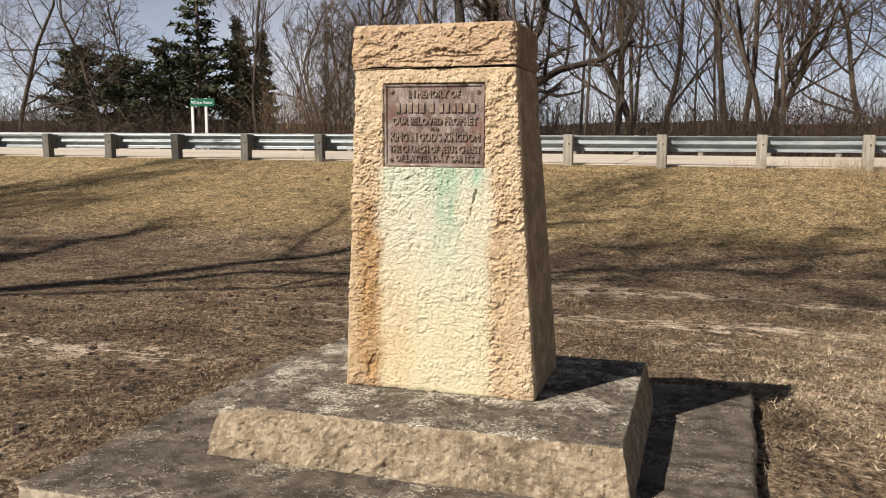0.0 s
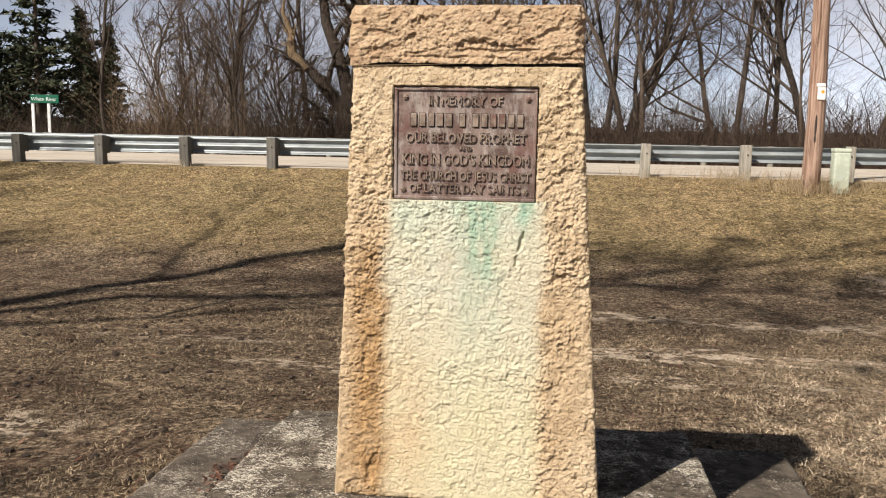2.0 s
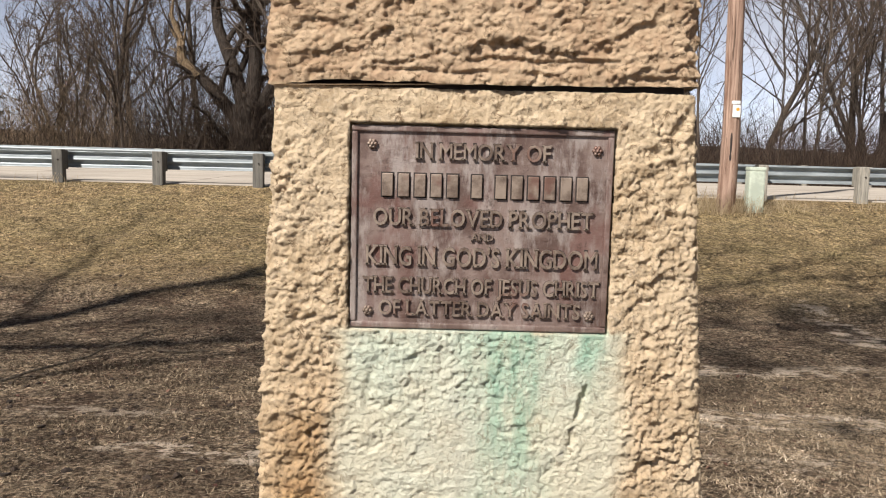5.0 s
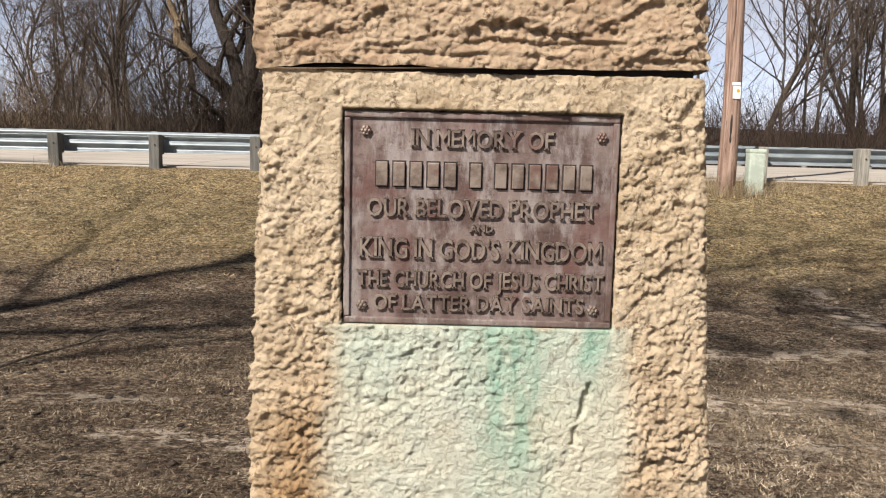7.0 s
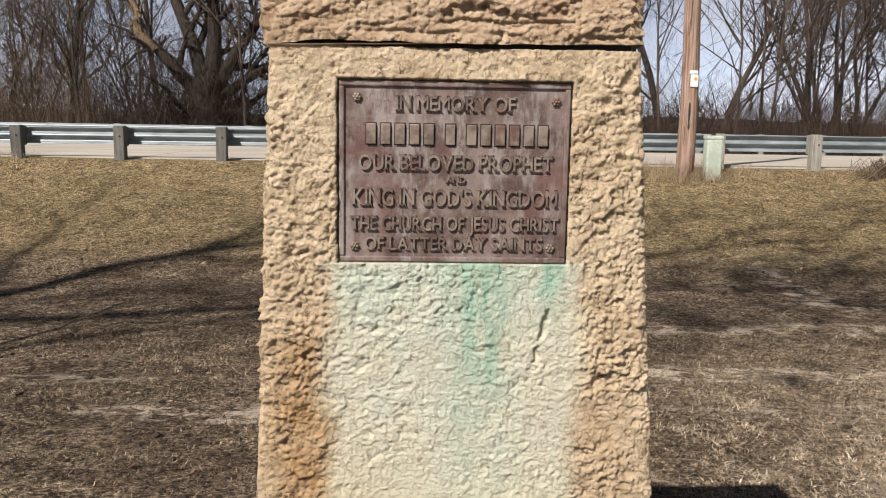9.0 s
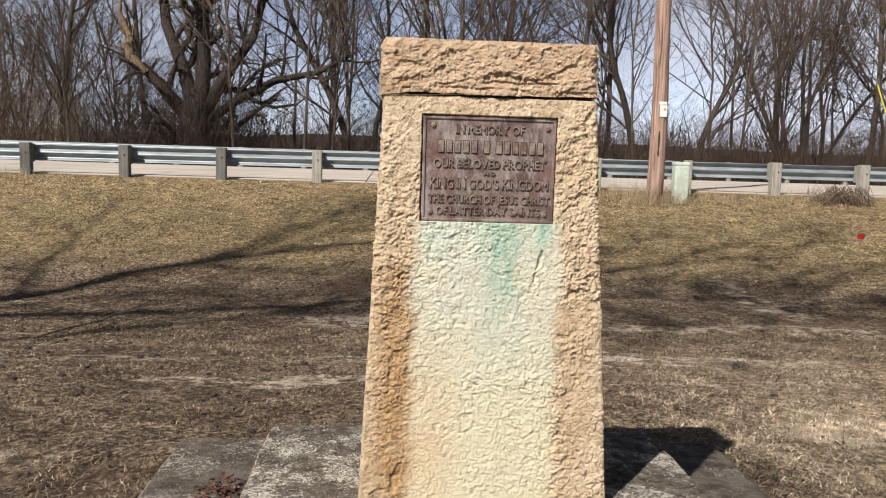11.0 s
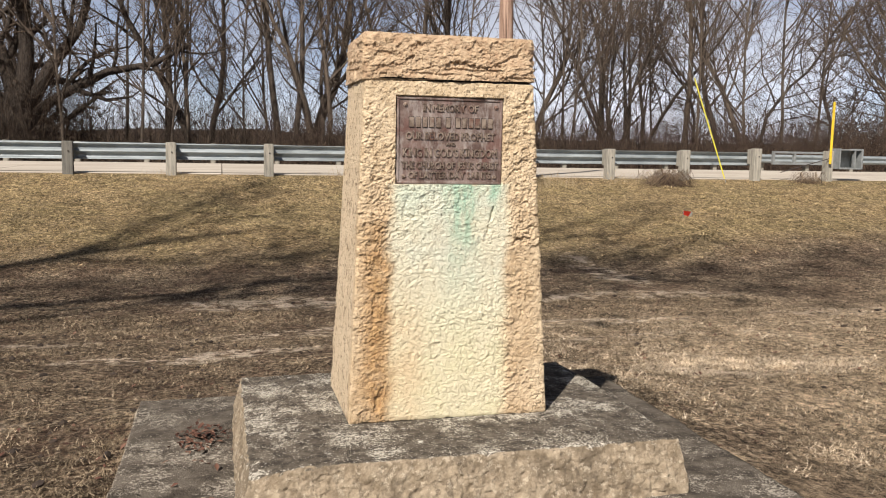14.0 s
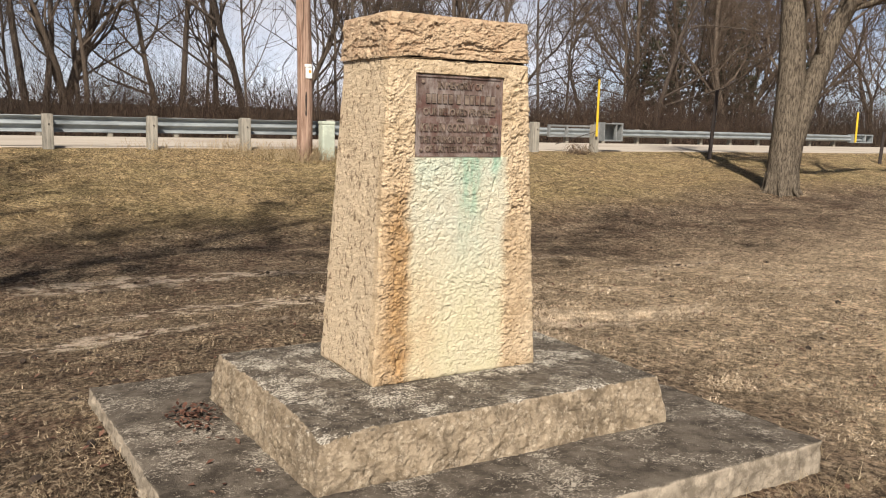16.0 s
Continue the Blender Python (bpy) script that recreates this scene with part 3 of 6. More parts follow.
def ground_height(x, y):
    """Flat by the monument, a shallow dip behind it, then the bank up to the road and down behind it."""
    prof_y = [-80, -8, 0, 1.5, 5.0, 8.0, 11.7, 13.9, 14.65, 15.0, 23.6, 26.5, 40, 58, 80, 120, 700]
    prof_z = [0.1, 0.02, 0.04, 0.02, -0.22, -0.25, 0.19, 0.58, 0.735, 0.76, 0.76, 0.2, -0.1, 0.2, 1.6, 3.0, 3.5]
    z = np.interp(y, prof_y, prof_z)
    lift = np.clip((x - 6.0) / 7.0, 0, 1) * np.interp(y, [2, 6, 9, 13, 14.5], [0, 0.30, 0.42, 0.2, 0.0])
    ridge = np.clip((y - 60) / 50, 0, 1) * (0.5 * np.sin(x * 0.043 + 1.0) + 0.3 * np.sin(x * 0.11 + 2.0) + 0.2 * np.sin(x * 0.31))
    # soil and thatch packed against the slab
    out = np.maximum(np.maximum(-1.08 - x, x - 1.27), np.maximum(-0.86 - y, y - 1.24))
    packed = 0.085 * np.clip(1 - np.maximum(out, 0) / 0.9, 0, 1) ** 1.5
    return z + lift + ridge + packed


def make_ground():
    fine_x, fine_y = np.arange(-13, 19.01, 0.13), np.arange(-3.0, 14.7, 0.11)
    xs = np.concatenate([[-900, -400, -200], np.arange(-150, -20, 4.0), [-20, -17, -15], fine_x, np.arange(20, 40, 2.0), np.arange(42, 130, 4.0), [150, 200, 400, 900]])
    ys = np.concatenate([[-900, -300, -120, -60, -40, -28, -20, -15, -12, -10, -8, -6, -5, -4], fine_y, [14.65, 14.8, 15.0, 18, 21, 23.6, 24.5, 26.5, 30, 36, 45, 60, 90, 150, 300, 900]])
    gx, gy = np.meshgrid(xs, ys)
    p = np.stack([gx.ravel(), gy.ravel(), np.zeros(gx.size)], 1)
    z = ground_height(p[:, 0], p[:, 1])
    mound = (vnoise(p, 0.7, 3, 2) - 0.5) * 0.09 + (vnoise(p, 4.5, 5, 2) - 0.5) * 0.035
    calm = np.interp(p[:, 1], [-60, -8, 14.2, 14.7, 23.6, 26, 60], [0, 1, 1, 0.12, 0, 1, 0])
    under = ((p[:, 0] > -1.3) & (p[:, 0] < 1.6) & (p[:, 1] > -0.95) & (p[:, 1] < 1.45))
    p[:, 2] = z + mound * calm * np.where(under, 0.25, 1.0)
    nx, ny = len(xs), len(ys)
    i = (np.arange(ny - 1)[:, None] * nx + np.arange(nx - 1)[None]).ravel()
    me = from_arrays("ground", p, np.stack([i, i + 1, i + nx + 1, i + nx], 1), GROUND)
    me.shade_smooth()
    ob = new("ground", me)
    return tagged(ob, "brown winter lawn with thatch, sandy scrapes and a bank", "lawn", kind="structure")


make_ground()

bm = bmesh.new()
box(bm, 0, 19.3, 0.64, 260, 8.6, 0.24)
road = tagged(part("road", bm, DARK_JOINT), "pale worn paved road beyond the guardrail", "road", kind="structure")


def pave():
    """Concrete slabs with open joints, two lanes wide."""
    me = box(bmesh.new(), 0, 0, 0, 4.555, 4.255, 0.16, 0.012)
    first = part("paving_slab", me, ROAD, road)
    rng = random.Random(2)
    for k in range(-24, 25):
        for lane in (0, 1):
            ob = first if (k, lane) == (-24, 0) else new("paving_slab", first.data)
            ob.parent = road
            ob.location = (k * 4.575 + 1.6, 17.15 + 4.275 * lane, 0.70 + rng.uniform(-0.003, 0.003))


pave()


# ---- the monument ----


def stone_block(name, bottom, top, nx, ny, nz, relief, material, parent, label="", smooth=True):
    """A rock-faced block: bottom and top are (x0, x1, y0, y1, z); relief(p, n, u, v) pushes each face's points out along n."""
    verts, faces = [], []

    def corner(fx, fy, fz):
        b, t = np.array(bottom, float), np.array(top, float)
        c = b * (1 - fz)[:, None] + t * fz[:, None]
        return np.stack([c[:, 0] * (1 - fx) + c[:, 1] * fx, c[:, 2] * (1 - fy) + c[:, 3] * fy, c[:, 4]], 1)

    count = 0
    for axis, side, a, b in (("y", 0, nx, nz), ("y", 1, nx // 4, nz // 4), ("x", 0, ny, nz), ("x", 1, ny, nz), ("z", 1, nx, ny), ("z", 0, 2, 2)):
        u, v = np.meshgrid(np.linspace(0, 1, a + 1), np.linspace(0, 1, b + 1))
        u, v = u.ravel(), v.ravel()
        s = np.full(len(u), float(side))
        p = {"y": lambda: corner(u, s, v), "x": lambda: corner(s, u, v), "z": lambda: corner(u, v, s)}[axis]()
        verts.append(p)
        i = (np.arange(b)[:, None] * (a + 1) + np.arange(a)[None]).ravel() + count
        quad = np.stack([i, i + 1, i + a + 2, i + a + 1], 1)
        flip = (axis, side) in (("y", 1), ("x", 0), ("z", 0))
        faces.append(quad[:, ::-1] if flip else quad)
        count += len(u)
    p = np.concatenate(verts)
    mid = np.array([(bottom[0] + bottom[1]) / 2, (bottom[2] + bottom[3]) / 2, (bottom[4] + top[4]) / 2])
    me = from_arrays(name, relief(p, mid), np.concatenate(faces), material)
    bm = bmesh.new()
    bm.from_mesh(me)
    bmesh.ops.remove_doubles(bm, verts=bm.verts, dist=0.0006)
    bm.to_mesh(me)
    bm.free()
    return part(name, me, material, parent, label, smooth=smooth)


def outward(p, mid, half):
    """A smooth direction away from the block's middle, so that its edges hold together."""
    q = (p - mid) / half
    n = np.sign(q) * np.abs(q) ** 9
    return n / np.linalg.norm(n, axis=1)[:, None]


def worn(p, bottom, top, r):
    """1 on the block's edges, falling to 0 within r of them."""
    f = np.clip((p[:, 2] - bottom[4]) / (top[4] - bottom[4]), 0, 1)
    lo = [bottom[k] * (1 - f) + top[k] * f for k in range(4)]
    gaps = np.sort(np.abs(np.stack([np.minimum(p[:, 0] - lo[0], lo[1] - p[:, 0]), np.minimum(p[:, 1] - lo[2], lo[3] - p[:, 1]), np.minimum(p[:, 2] - bottom[4], top[4] - p[:, 2])], 1)), axis=1)
    return np.clip(1 - gaps[:, 1] / r, 0, 1) ** 2


monument = thing("stone_monument", (0.115, 0.25, 0.0), "tapered yellow sandstone memorial pillar with bronze plaque on stepped base", "monument")
monument.location = (0, 0, 0)

SHAFT_B, SHAFT_T = (-0.264, 0.499, 0.0, 0.503, 0.414), (-0.212, 0.405, 0.0, 0.40, 1.641)


def shaft_relief(p, mid):
    n = outward(p, mid + (0, -0.02, 0), np.array([0.345, 0.225, 0.6125]))
    front = p[:, 1] < 0.02
    side = np.abs(n[:, 0]) > 0.8
    wash = front & (p[:, 0] > -0.12) & (p[:, 0] < 0.32) & (p[:, 2] < 1.28)
    w = ragged(p, 26, 0.024, 91)
    lean = (0.22, 0.0, -0.30)
    soft = np.where(wash, 0.90, 1.30)
    d = soft * (chips(w * (1, 1, 1.25), 22, 11, lean=lean) * 0.0026 + chips(w * (1, 1, 1.4), 55, 31, lean=lean) * 0.0026 + chips(ragged(p, 80, 0.012, 96) * (1, 1, 1.2), 135, 41, lean=lean) * 0.0022)
    d = d + (vnoise(p, 5, 2, 5, 0.6) - 0.5) * 0.011 + (vnoise(w, 42, 4, 5, 0.82) - 0.5) * 0.0050 + crests(w * (1, 1, 1.3), 36, 14) * 0.0052 + crests(p * (1, 1, 1.2), 95, 16) * 0.0042
    rough = 0.45 + 0.95 * np.clip((vnoise(p, 10, 55, 3) - 0.25) * 2, 0, 1)
    d = d * np.where(side, 0.32, np.where(wash, 0.70, 1.05) * rough)
    d = d - chips(w * (1, 1, 0.62), 30, 61, True) * np.where(side, 0.006, 0.002) - chips(w * (1, 1, 1.3), 52, 67, True) * np.where(side, 0.003, np.where(wash, 0.003, 0.006))
    # spalls with a sharp lip
    for cx, cz, rx, rz, deep in ((0.258, 1.175, 0.007, 0.028, 0.008), (0.243, 1.12, 0.005, 0.016, 0.006), (0.375, 1.075, 0.030, 0.016, 0.008), (-0.05, 1.165, 0.024, 0.007, 0.004),
                                 (-0.18, 1.06, 0.022, 0.014, 0.005), (-0.15, 0.50, 0.012, 0.05, 0.006), (-0.20, 0.44, 0.03, 0.03, 0.005)):
        r = ((w[:, 0] - cx - 0.3 * (w[:, 2] - cz)) / rx) ** 2 + ((w[:, 2] - cz) / rz) ** 2
        d = d - np.where(front, np.clip((1.15 - r) * 2.5, 0, 1) * deep, 0)
    flat = front & (p[:, 0] > -0.1015) & (p[:, 0] < 0.2945) & (p[:, 2] > 1.2785) & (p[:, 2] < 1.5895)
    n[flat] = (0, -1, 0)
    wear = worn(p, SHAFT_B, SHAFT_T, 0.014) * (0.004 + 0.020 * np.clip(vnoise(p, 18, 77, 3) - 0.45, 0, 1))
    wear = wear * np.clip((SHAFT_T[4] - p[:, 2]) / 0.02, 0.35, 1)
    n[:, 2] *= 0.5
    return p + n * np.where(flat, -0.026, d - wear)[:, None]


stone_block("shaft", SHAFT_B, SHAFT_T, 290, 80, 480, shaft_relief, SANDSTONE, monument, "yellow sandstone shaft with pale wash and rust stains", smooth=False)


def cap_relief(p, mid):
    half = np.array([0.318, 0.21, 0.08])
    n = outward(p, mid, half)
    n[:, 2] *= 0.35
    w = ragged(p, 18, 0.055, 94)
    lean = (0.10, 0.0, -0.35)
    d = chips(w * (1, 1, 1.5), 12, 71, lean=lean) * 0.008 + chips(w * (1, 1, 1.6), 34, 83, lean=lean) * 0.0030 + chips(ragged(p, 60, 0.016, 97) * (1, 1, 1.4), 95, 87, lean=lean) * 0.0035
    d = d + (vnoise(p, 7, 8, 5, 0.6) - 0.5) * 0.018 + (vnoise(w * (1, 1, 1.5), 40, 9, 5, 0.80) - 0.5) * 0.006 + crests(w * (0.8, 0.8, 1.6), 26, 17) * 0.007 + crests(p * (1, 1, 1.4), 85, 18) * 0.004
    # broken beds: each ledge overhangs the stone below it, for part of its length
    along = p * (1, 1, 0)
    for z0, wave, deep, long, seed in ((1.668, 0.024, 0.010, 0.016, 21), (1.690, 0.050, 0.009, 0.020, 24), (1.726, 0.050, 0.004, 0.014, 30)):
        line = z0 + (vnoise(along, 5.5, seed, 6, 0.62) - 0.5) * wave * 1.6
        gap = line - p[:, 2]
        here = np.clip((vnoise(along, 9, seed + 1, 3) - 0.47) * 7, 0, 1)
        d = d - np.clip(gap / 0.003, 0, 1) * np.clip(1 - gap / long, 0, 1) * here * deep
    d = d - worn(p, CAP_B, CAP_T, 0.026) * (0.006 + 0.03 * np.clip(vnoise(p, 14, 78, 3) - 0.45, 0, 1)) * np.clip((p[:, 2] - 1.66) / 0.06, 0.25, 1)
    u = n[:, 2] ** 2 / 0.1225
    out = p + n * (d * (1 - u) + ((vnoise(p, 12, 5, 3) - 0.5) * 0.02 - 0.004) * u)[:, None]
    # the underside dips and lifts along the joint
    out[:, 2] += np.clip((1.68 - p[:, 2]) / 0.035, 0, 1) * ((vnoise(along, 7, 33, 5, 0.6) - 0.5) * 0.016 - 0.010 * np.clip((-0.14 - p[:, 0]) / 0.07, 0, 1))
    return out


CAP_B, CAP_T = (-0.222, 0.412, -0.008, 0.412, 1.650), (-0.214, 0.402, 0.0, 0.402, 1.803)
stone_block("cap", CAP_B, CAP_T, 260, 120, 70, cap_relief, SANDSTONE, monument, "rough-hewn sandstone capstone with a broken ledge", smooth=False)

# mortar, coloured near-black to carry the shadow line at the shaft's foot
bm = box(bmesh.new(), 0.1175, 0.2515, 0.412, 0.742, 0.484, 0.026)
part("mortar_bed", bm, DARK, monument, "mortar bed under the shaft, darkened as the gap shadow line")
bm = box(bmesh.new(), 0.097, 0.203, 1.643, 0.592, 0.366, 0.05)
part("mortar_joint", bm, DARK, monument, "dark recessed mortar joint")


def plinth_relief(p, mid):
    half = np.array([0.80, 0.60, 0.12])
    n = outward(p, mid, half)
    u = n[:, 2] ** 2
    n[:, 2] *= 0.5
    w = ragged(p, 14, 0.07, 97)
    lean = (0.10, 0.0, -0.22)
    belly = np.clip(1 - np.abs(p[:, 2] - 0.29) / 0.12, 0, 1) * 0.010
    d = chips(w * (1, 1, 0.8), 9, 101, lean=lean) * 0.006 + chips(w, 24, 107, lean=lean) * 0.005 + chips(ragged(p, 50, 0.02, 98), 66, 109, lean=lean) * 0.003 + (vnoise(p, 5, 12, 5, 0.6) - 0.5) * 0.014 + (vnoise(w * (1, 1, 0.75), 30, 15, 5, 0.82) - 0.5) * 0.026 + belly
    d = d * np.where(p[:, 0] > 0.8, 0.5, 1.0)
    d = d - worn(p, PLINTH_B, PLINTH_T, 0.018) * (0.003 + 0.04 * np.clip(vnoise(p, 10, 79, 3) - 0.48, 0, 1))
    top = -0.006 * worn(p, PLINTH_B, PLINTH_T, 0.02) + (vnoise(p, 7, 14, 6, 0.65) - 0.5) * 0.014 - chips(w, 26, 119, True) * 0.005
    out = p + n * (d * (1 - u) + top * u)[:, None]
    # one corner is worn away
    out[:, 2] -= 0.030 * np.exp(-((p[:, 0] + 0.63) / 0.10) ** 2 - ((p[:, 1] + 0.36) / 0.14) ** 2) * np.clip((p[:, 2] - 0.25) / 0.15, 0, 1)
    out[:, 2] += np.interp(p[:, 1], [-0.36, -0.02, 0.45, 0.8], [0.0, 0.003, 0.001, -0.016]) * np.clip((p[:, 2] - 0.2) / 0.2, 0, 1)
    return out


PLINTH_B, PLINTH_T = (-0.660, 0.895, -0.405, 0.80, 0.185), (-0.625, 0.855, -0.362, 0.775, 0.410)
stone_block("plinth", PLINTH_B, PLINTH_T, 260, 170, 46, plinth_relief, BASE_STONE, monument, "rock-faced grey-topped plinth with lichen specks", smooth=False)


def slab_relief(p, mid):
    n = outward(p, mid, np.array([1.18, 1.06, 0.13]))
    u = n[:, 2] ** 2
    n[:, 2] *= 0.7
    w = ragged(p, 12, 0.06, 47)
    d = (vnoise(p, 5, 41, 4) - 0.5) * 0.04 + chips(w, 14, 43) * 0.012 + chips(w, 40, 46) * 0.006 - worn(p, SLAB_B, SLAB_T, 0.03) * (0.006 + 0.05 * np.clip(vnoise(p, 7, 80, 3) - 0.42, 0, 1))
    top = (vnoise(p, 3, 44, 5, 0.6) - 0.5) * 0.014 - chips(w, 22, 49, True) * 0.004
    crack = np.clip(1 - np.abs(p[:, 0] - 0.13 - (vnoise(p * (0, 1, 0), 6, 3, 4) - 0.5) * 0.09) / 0.010, 0, 1) * np.where(p[:, 1] < 0.0, 1, 0)
    crack2 = np.clip(1 - np.abs(p[:, 1] - 0.30 - (vnoise(p * (1, 0, 0), 6, 9, 4) - 0.5) * 0.05) / 0.010, 0, 1) * np.where(p[:, 0] > 0.8, 1, 0)
    out = p + n * (d * (1 - u) + (top - (crack + crack2) * 0.014) * u)[:, None]
    # a little out of square, and sunk towards the back
    f = np.clip(p[:, 2] / 0.21, 0, 1)
    out[:, 2] -= 0.030 * p[:, 1] * f
    out[:, 0] *= np.where(p[:, 0] > 0, np.interp(p[:, 1], [-0.87, 1.25], [0.962, 1.032]), 1.0)
    return out


SLAB_B, SLAB_T = (-1.10, 1.31, -0.885, 1.26, -0.06), (-1.085, 1.295, -0.865, 1.25, 0.210)
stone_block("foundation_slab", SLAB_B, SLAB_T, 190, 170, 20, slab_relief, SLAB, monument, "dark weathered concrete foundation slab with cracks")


# the plaque
PL = (-0.098, 0.291, 1.281, 1.586)


def serif_words(words, swell):
    """A line of capitals with short bracket serifs on the ends of their stems, 1 wide in all, centred, faces at +-1."""
    glyphs, x = [], 0.0
    for ch in words:
        if ch == " ":
            x += 0.26
            continue
        cu = bpy.data.curves.new("lettering", "FONT")
        cu.body, cu.extrude, cu.offset, cu.resolution_u = ch, 1.0, 0.0 if ch == "M" else swell + 0.008, 3
        tmp = new("lettering_curve", cu)
        me = bpy.data.meshes.new_from_object(tmp.evaluated_get(bpy.context.evaluated_depsgraph_get()))
        bpy.data.objects.remove(tmp)
        bpy.data.curves.remove(cu)
        bm = bmesh.new()
        bm.from_mesh(me)
        bpy.data.meshes.remove(me)
        lo, hi = min(v.co.x for v in bm.verts), max(v.co.x for v in bm.verts)
        feet = []
        for level in (0.0, 0.72):
            if ch in "OCGS'" or (ch in "UJ" and level == 0.0) or (ch == "D" and level):
                continue
            xs = sorted({round(v.co.x, 3) for v in bm.verts if abs(v.co.y - level) < 0.03 + swell})
            runs = []
            for a in xs:
                if runs and a - runs[-1][1] < 0.16:
                    runs[-1][1] = a
                else:
                    runs.append([a, a])
            feet += [((a + b) / 2, b - a, level) for a, b in runs if b - a < 0.2]
        for c, wide, level in feet:
            y = level + (0.022 if level == 0.0 else -0.022)
            box(bm, c, y, 0.0, wide + 0.11, 0.044 + 2 * swell, 2.0)
        glyphs.append((bm, x - lo))
        x += hi - lo + 0.085
    total = x - 0.085
    out = bmesh.new()
    for bm, dx in glyphs:
        bmesh.ops.translate(bm, verts=bm.verts, vec=(dx - total / 2, -0.36, 0))
        tmp = bpy.data.meshes.new("glyph")
        bm.to_mesh(tmp)
        bm.free()
        out.from_mesh(tmp)
        bpy.data.meshes.remove(tmp)
    for v in out.verts:
        v.co.x /= total
    me = bpy.data.meshes.new("lettering")
    out.to_mesh(me)
    out.free()
    return me


def make_plaque():
    x0, x1, z0, z1 = PL
    cx, cz, w, h = (x0 + x1) / 2, (z0 + z1) / 2, x1 - x0, z1 - z0
    bm = box(bmesh.new(), cx, 0.016, cz, w, 0.014, h, 0.002)
    plaque = part("plaque", bm, BRONZE, monument, "weathered brown bronze memorial plaque with raised lettering")
    bm = bmesh.new()
    for sx, sz, lx, lz in ((0, h / 2 - 0.0045, w, 0.009), (0, -h / 2 + 0.0045, w, 0.009), (-w / 2 + 0.0045, 0, 0.009, h - 0.019), (w / 2 - 0.0045, 0, 0.009, h - 0.019)):
        box(bm, cx + sx, 0.0075, cz + sz, lx, 0.006, lz, 0.002)
    part("border", bm, BRONZE, plaque)
    # lines of raised letters: words, middle across and down, width, height, as shares of the plaque
    lines = [("IN MEMORY OF", 0.503, 0.118, 0.515, 0.082), ("OUR BELOVED PROPHET", 0.508, 0.442, 0.845, 0.086),
             ("AND", 0.508, 0.535, 0.085, 0.036), ("KING IN GOD'S KINGDOM", 0.508, 0.635, 0.895, 0.096),
             ("THE CHURCH OF JESUS CHRIST", 0.508, 0.782, 0.915, 0.080), ("OF LATTER DAY SAINTS", 0.505, 0.895, 0.785, 0.076)]
    for words, u, v, lw, lh in lines:
        # the thin wider outline imitates both edge shadow and patina
        for name, swell, deep, mat in (("lettering", 0.004, 0.0052, LETTERS), ("grime_outline", 0.015, 0.0006, GRIME_SHADE)):
            me = serif_words(words, swell)
            co = np.zeros(len(me.vertices) * 3)
            me.vertices.foreach_get("co", co)
            co = co.reshape(-1, 3)
            q = np.stack([co[:, 0], co[:, 1], np.where(co[:, 2] > 0, 1.0, 0.0)], 1)
            # letters stand 0.72 high before scaling
            out = np.stack([x0 + w * u + q[:, 0] * w * lw, 0.0095 - q[:, 2] * deep, z1 - h * v + (q[:, 1] / 0.72) * h * lh], 1)
            me.vertices.foreach_set("co", out.ravel())
            me.update()
            part(name, me, mat, plaque, "raised bronze serif capitals" if name == "lettering" else "dark outline of patina and painted edge shadow round the letters")
    # the line with a name: one plain block for each letter's place
    for a, b, n in ((0.107, 0.420, 5), (0.452, 0.512, 1), (0.543, 0.917, 6)):
        for k in range(n):
            c, lw = a + (b - a) * (k + 0.5) / n, (b - a) / n * 0.66
            for name, grow, y0, deep, mat in (("bar", 0.0, 0.0095, 0.0052, LETTERS), ("grime_outline", 0.004, 0.0095, 0.0006, GRIME_SHADE)):
                bm = box(bmesh.new(), x0 + w * c, y0 - deep / 2, z1 - h * 0.288, w * lw + grow, deep, h * 0.112 + grow, 0.0 if grow else 0.0012)
                part(name, bm, mat, plaque, "plain raised bar in a line of lettering" if name == "bar" else "")
    for u, v in ((0.078, 0.09), (0.937, 0.098), (0.068, 0.915), (0.932, 0.915)):
        bm = bmesh.new()
        c = Vector((x0 + w * u, 0.0065, z1 - h * v))
        for k in range(6):
            a = k * math.pi / 3
            bmesh.ops.create_icosphere(bm, subdivisions=1, radius=0.0036, matrix=Matrix.Translation(c + Vector((math.cos(a) * 0.0048, 0, math.sin(a) * 0.0048))))
        bmesh.ops.create_icosphere(bm, subdivisions=1, radius=0.0035, matrix=Matrix.Translation(c + Vector((0, -0.002, 0))))
        part("rosette_screw", bm, LETTERS, plaque)


make_plaque()

# ---- guardrails ----
POST_X0, PITCH = 0.237, 1.905


def rail_z(x):
    """Height of the near rail's top edge along the road."""
    return 1.365 + 0.0042 * x


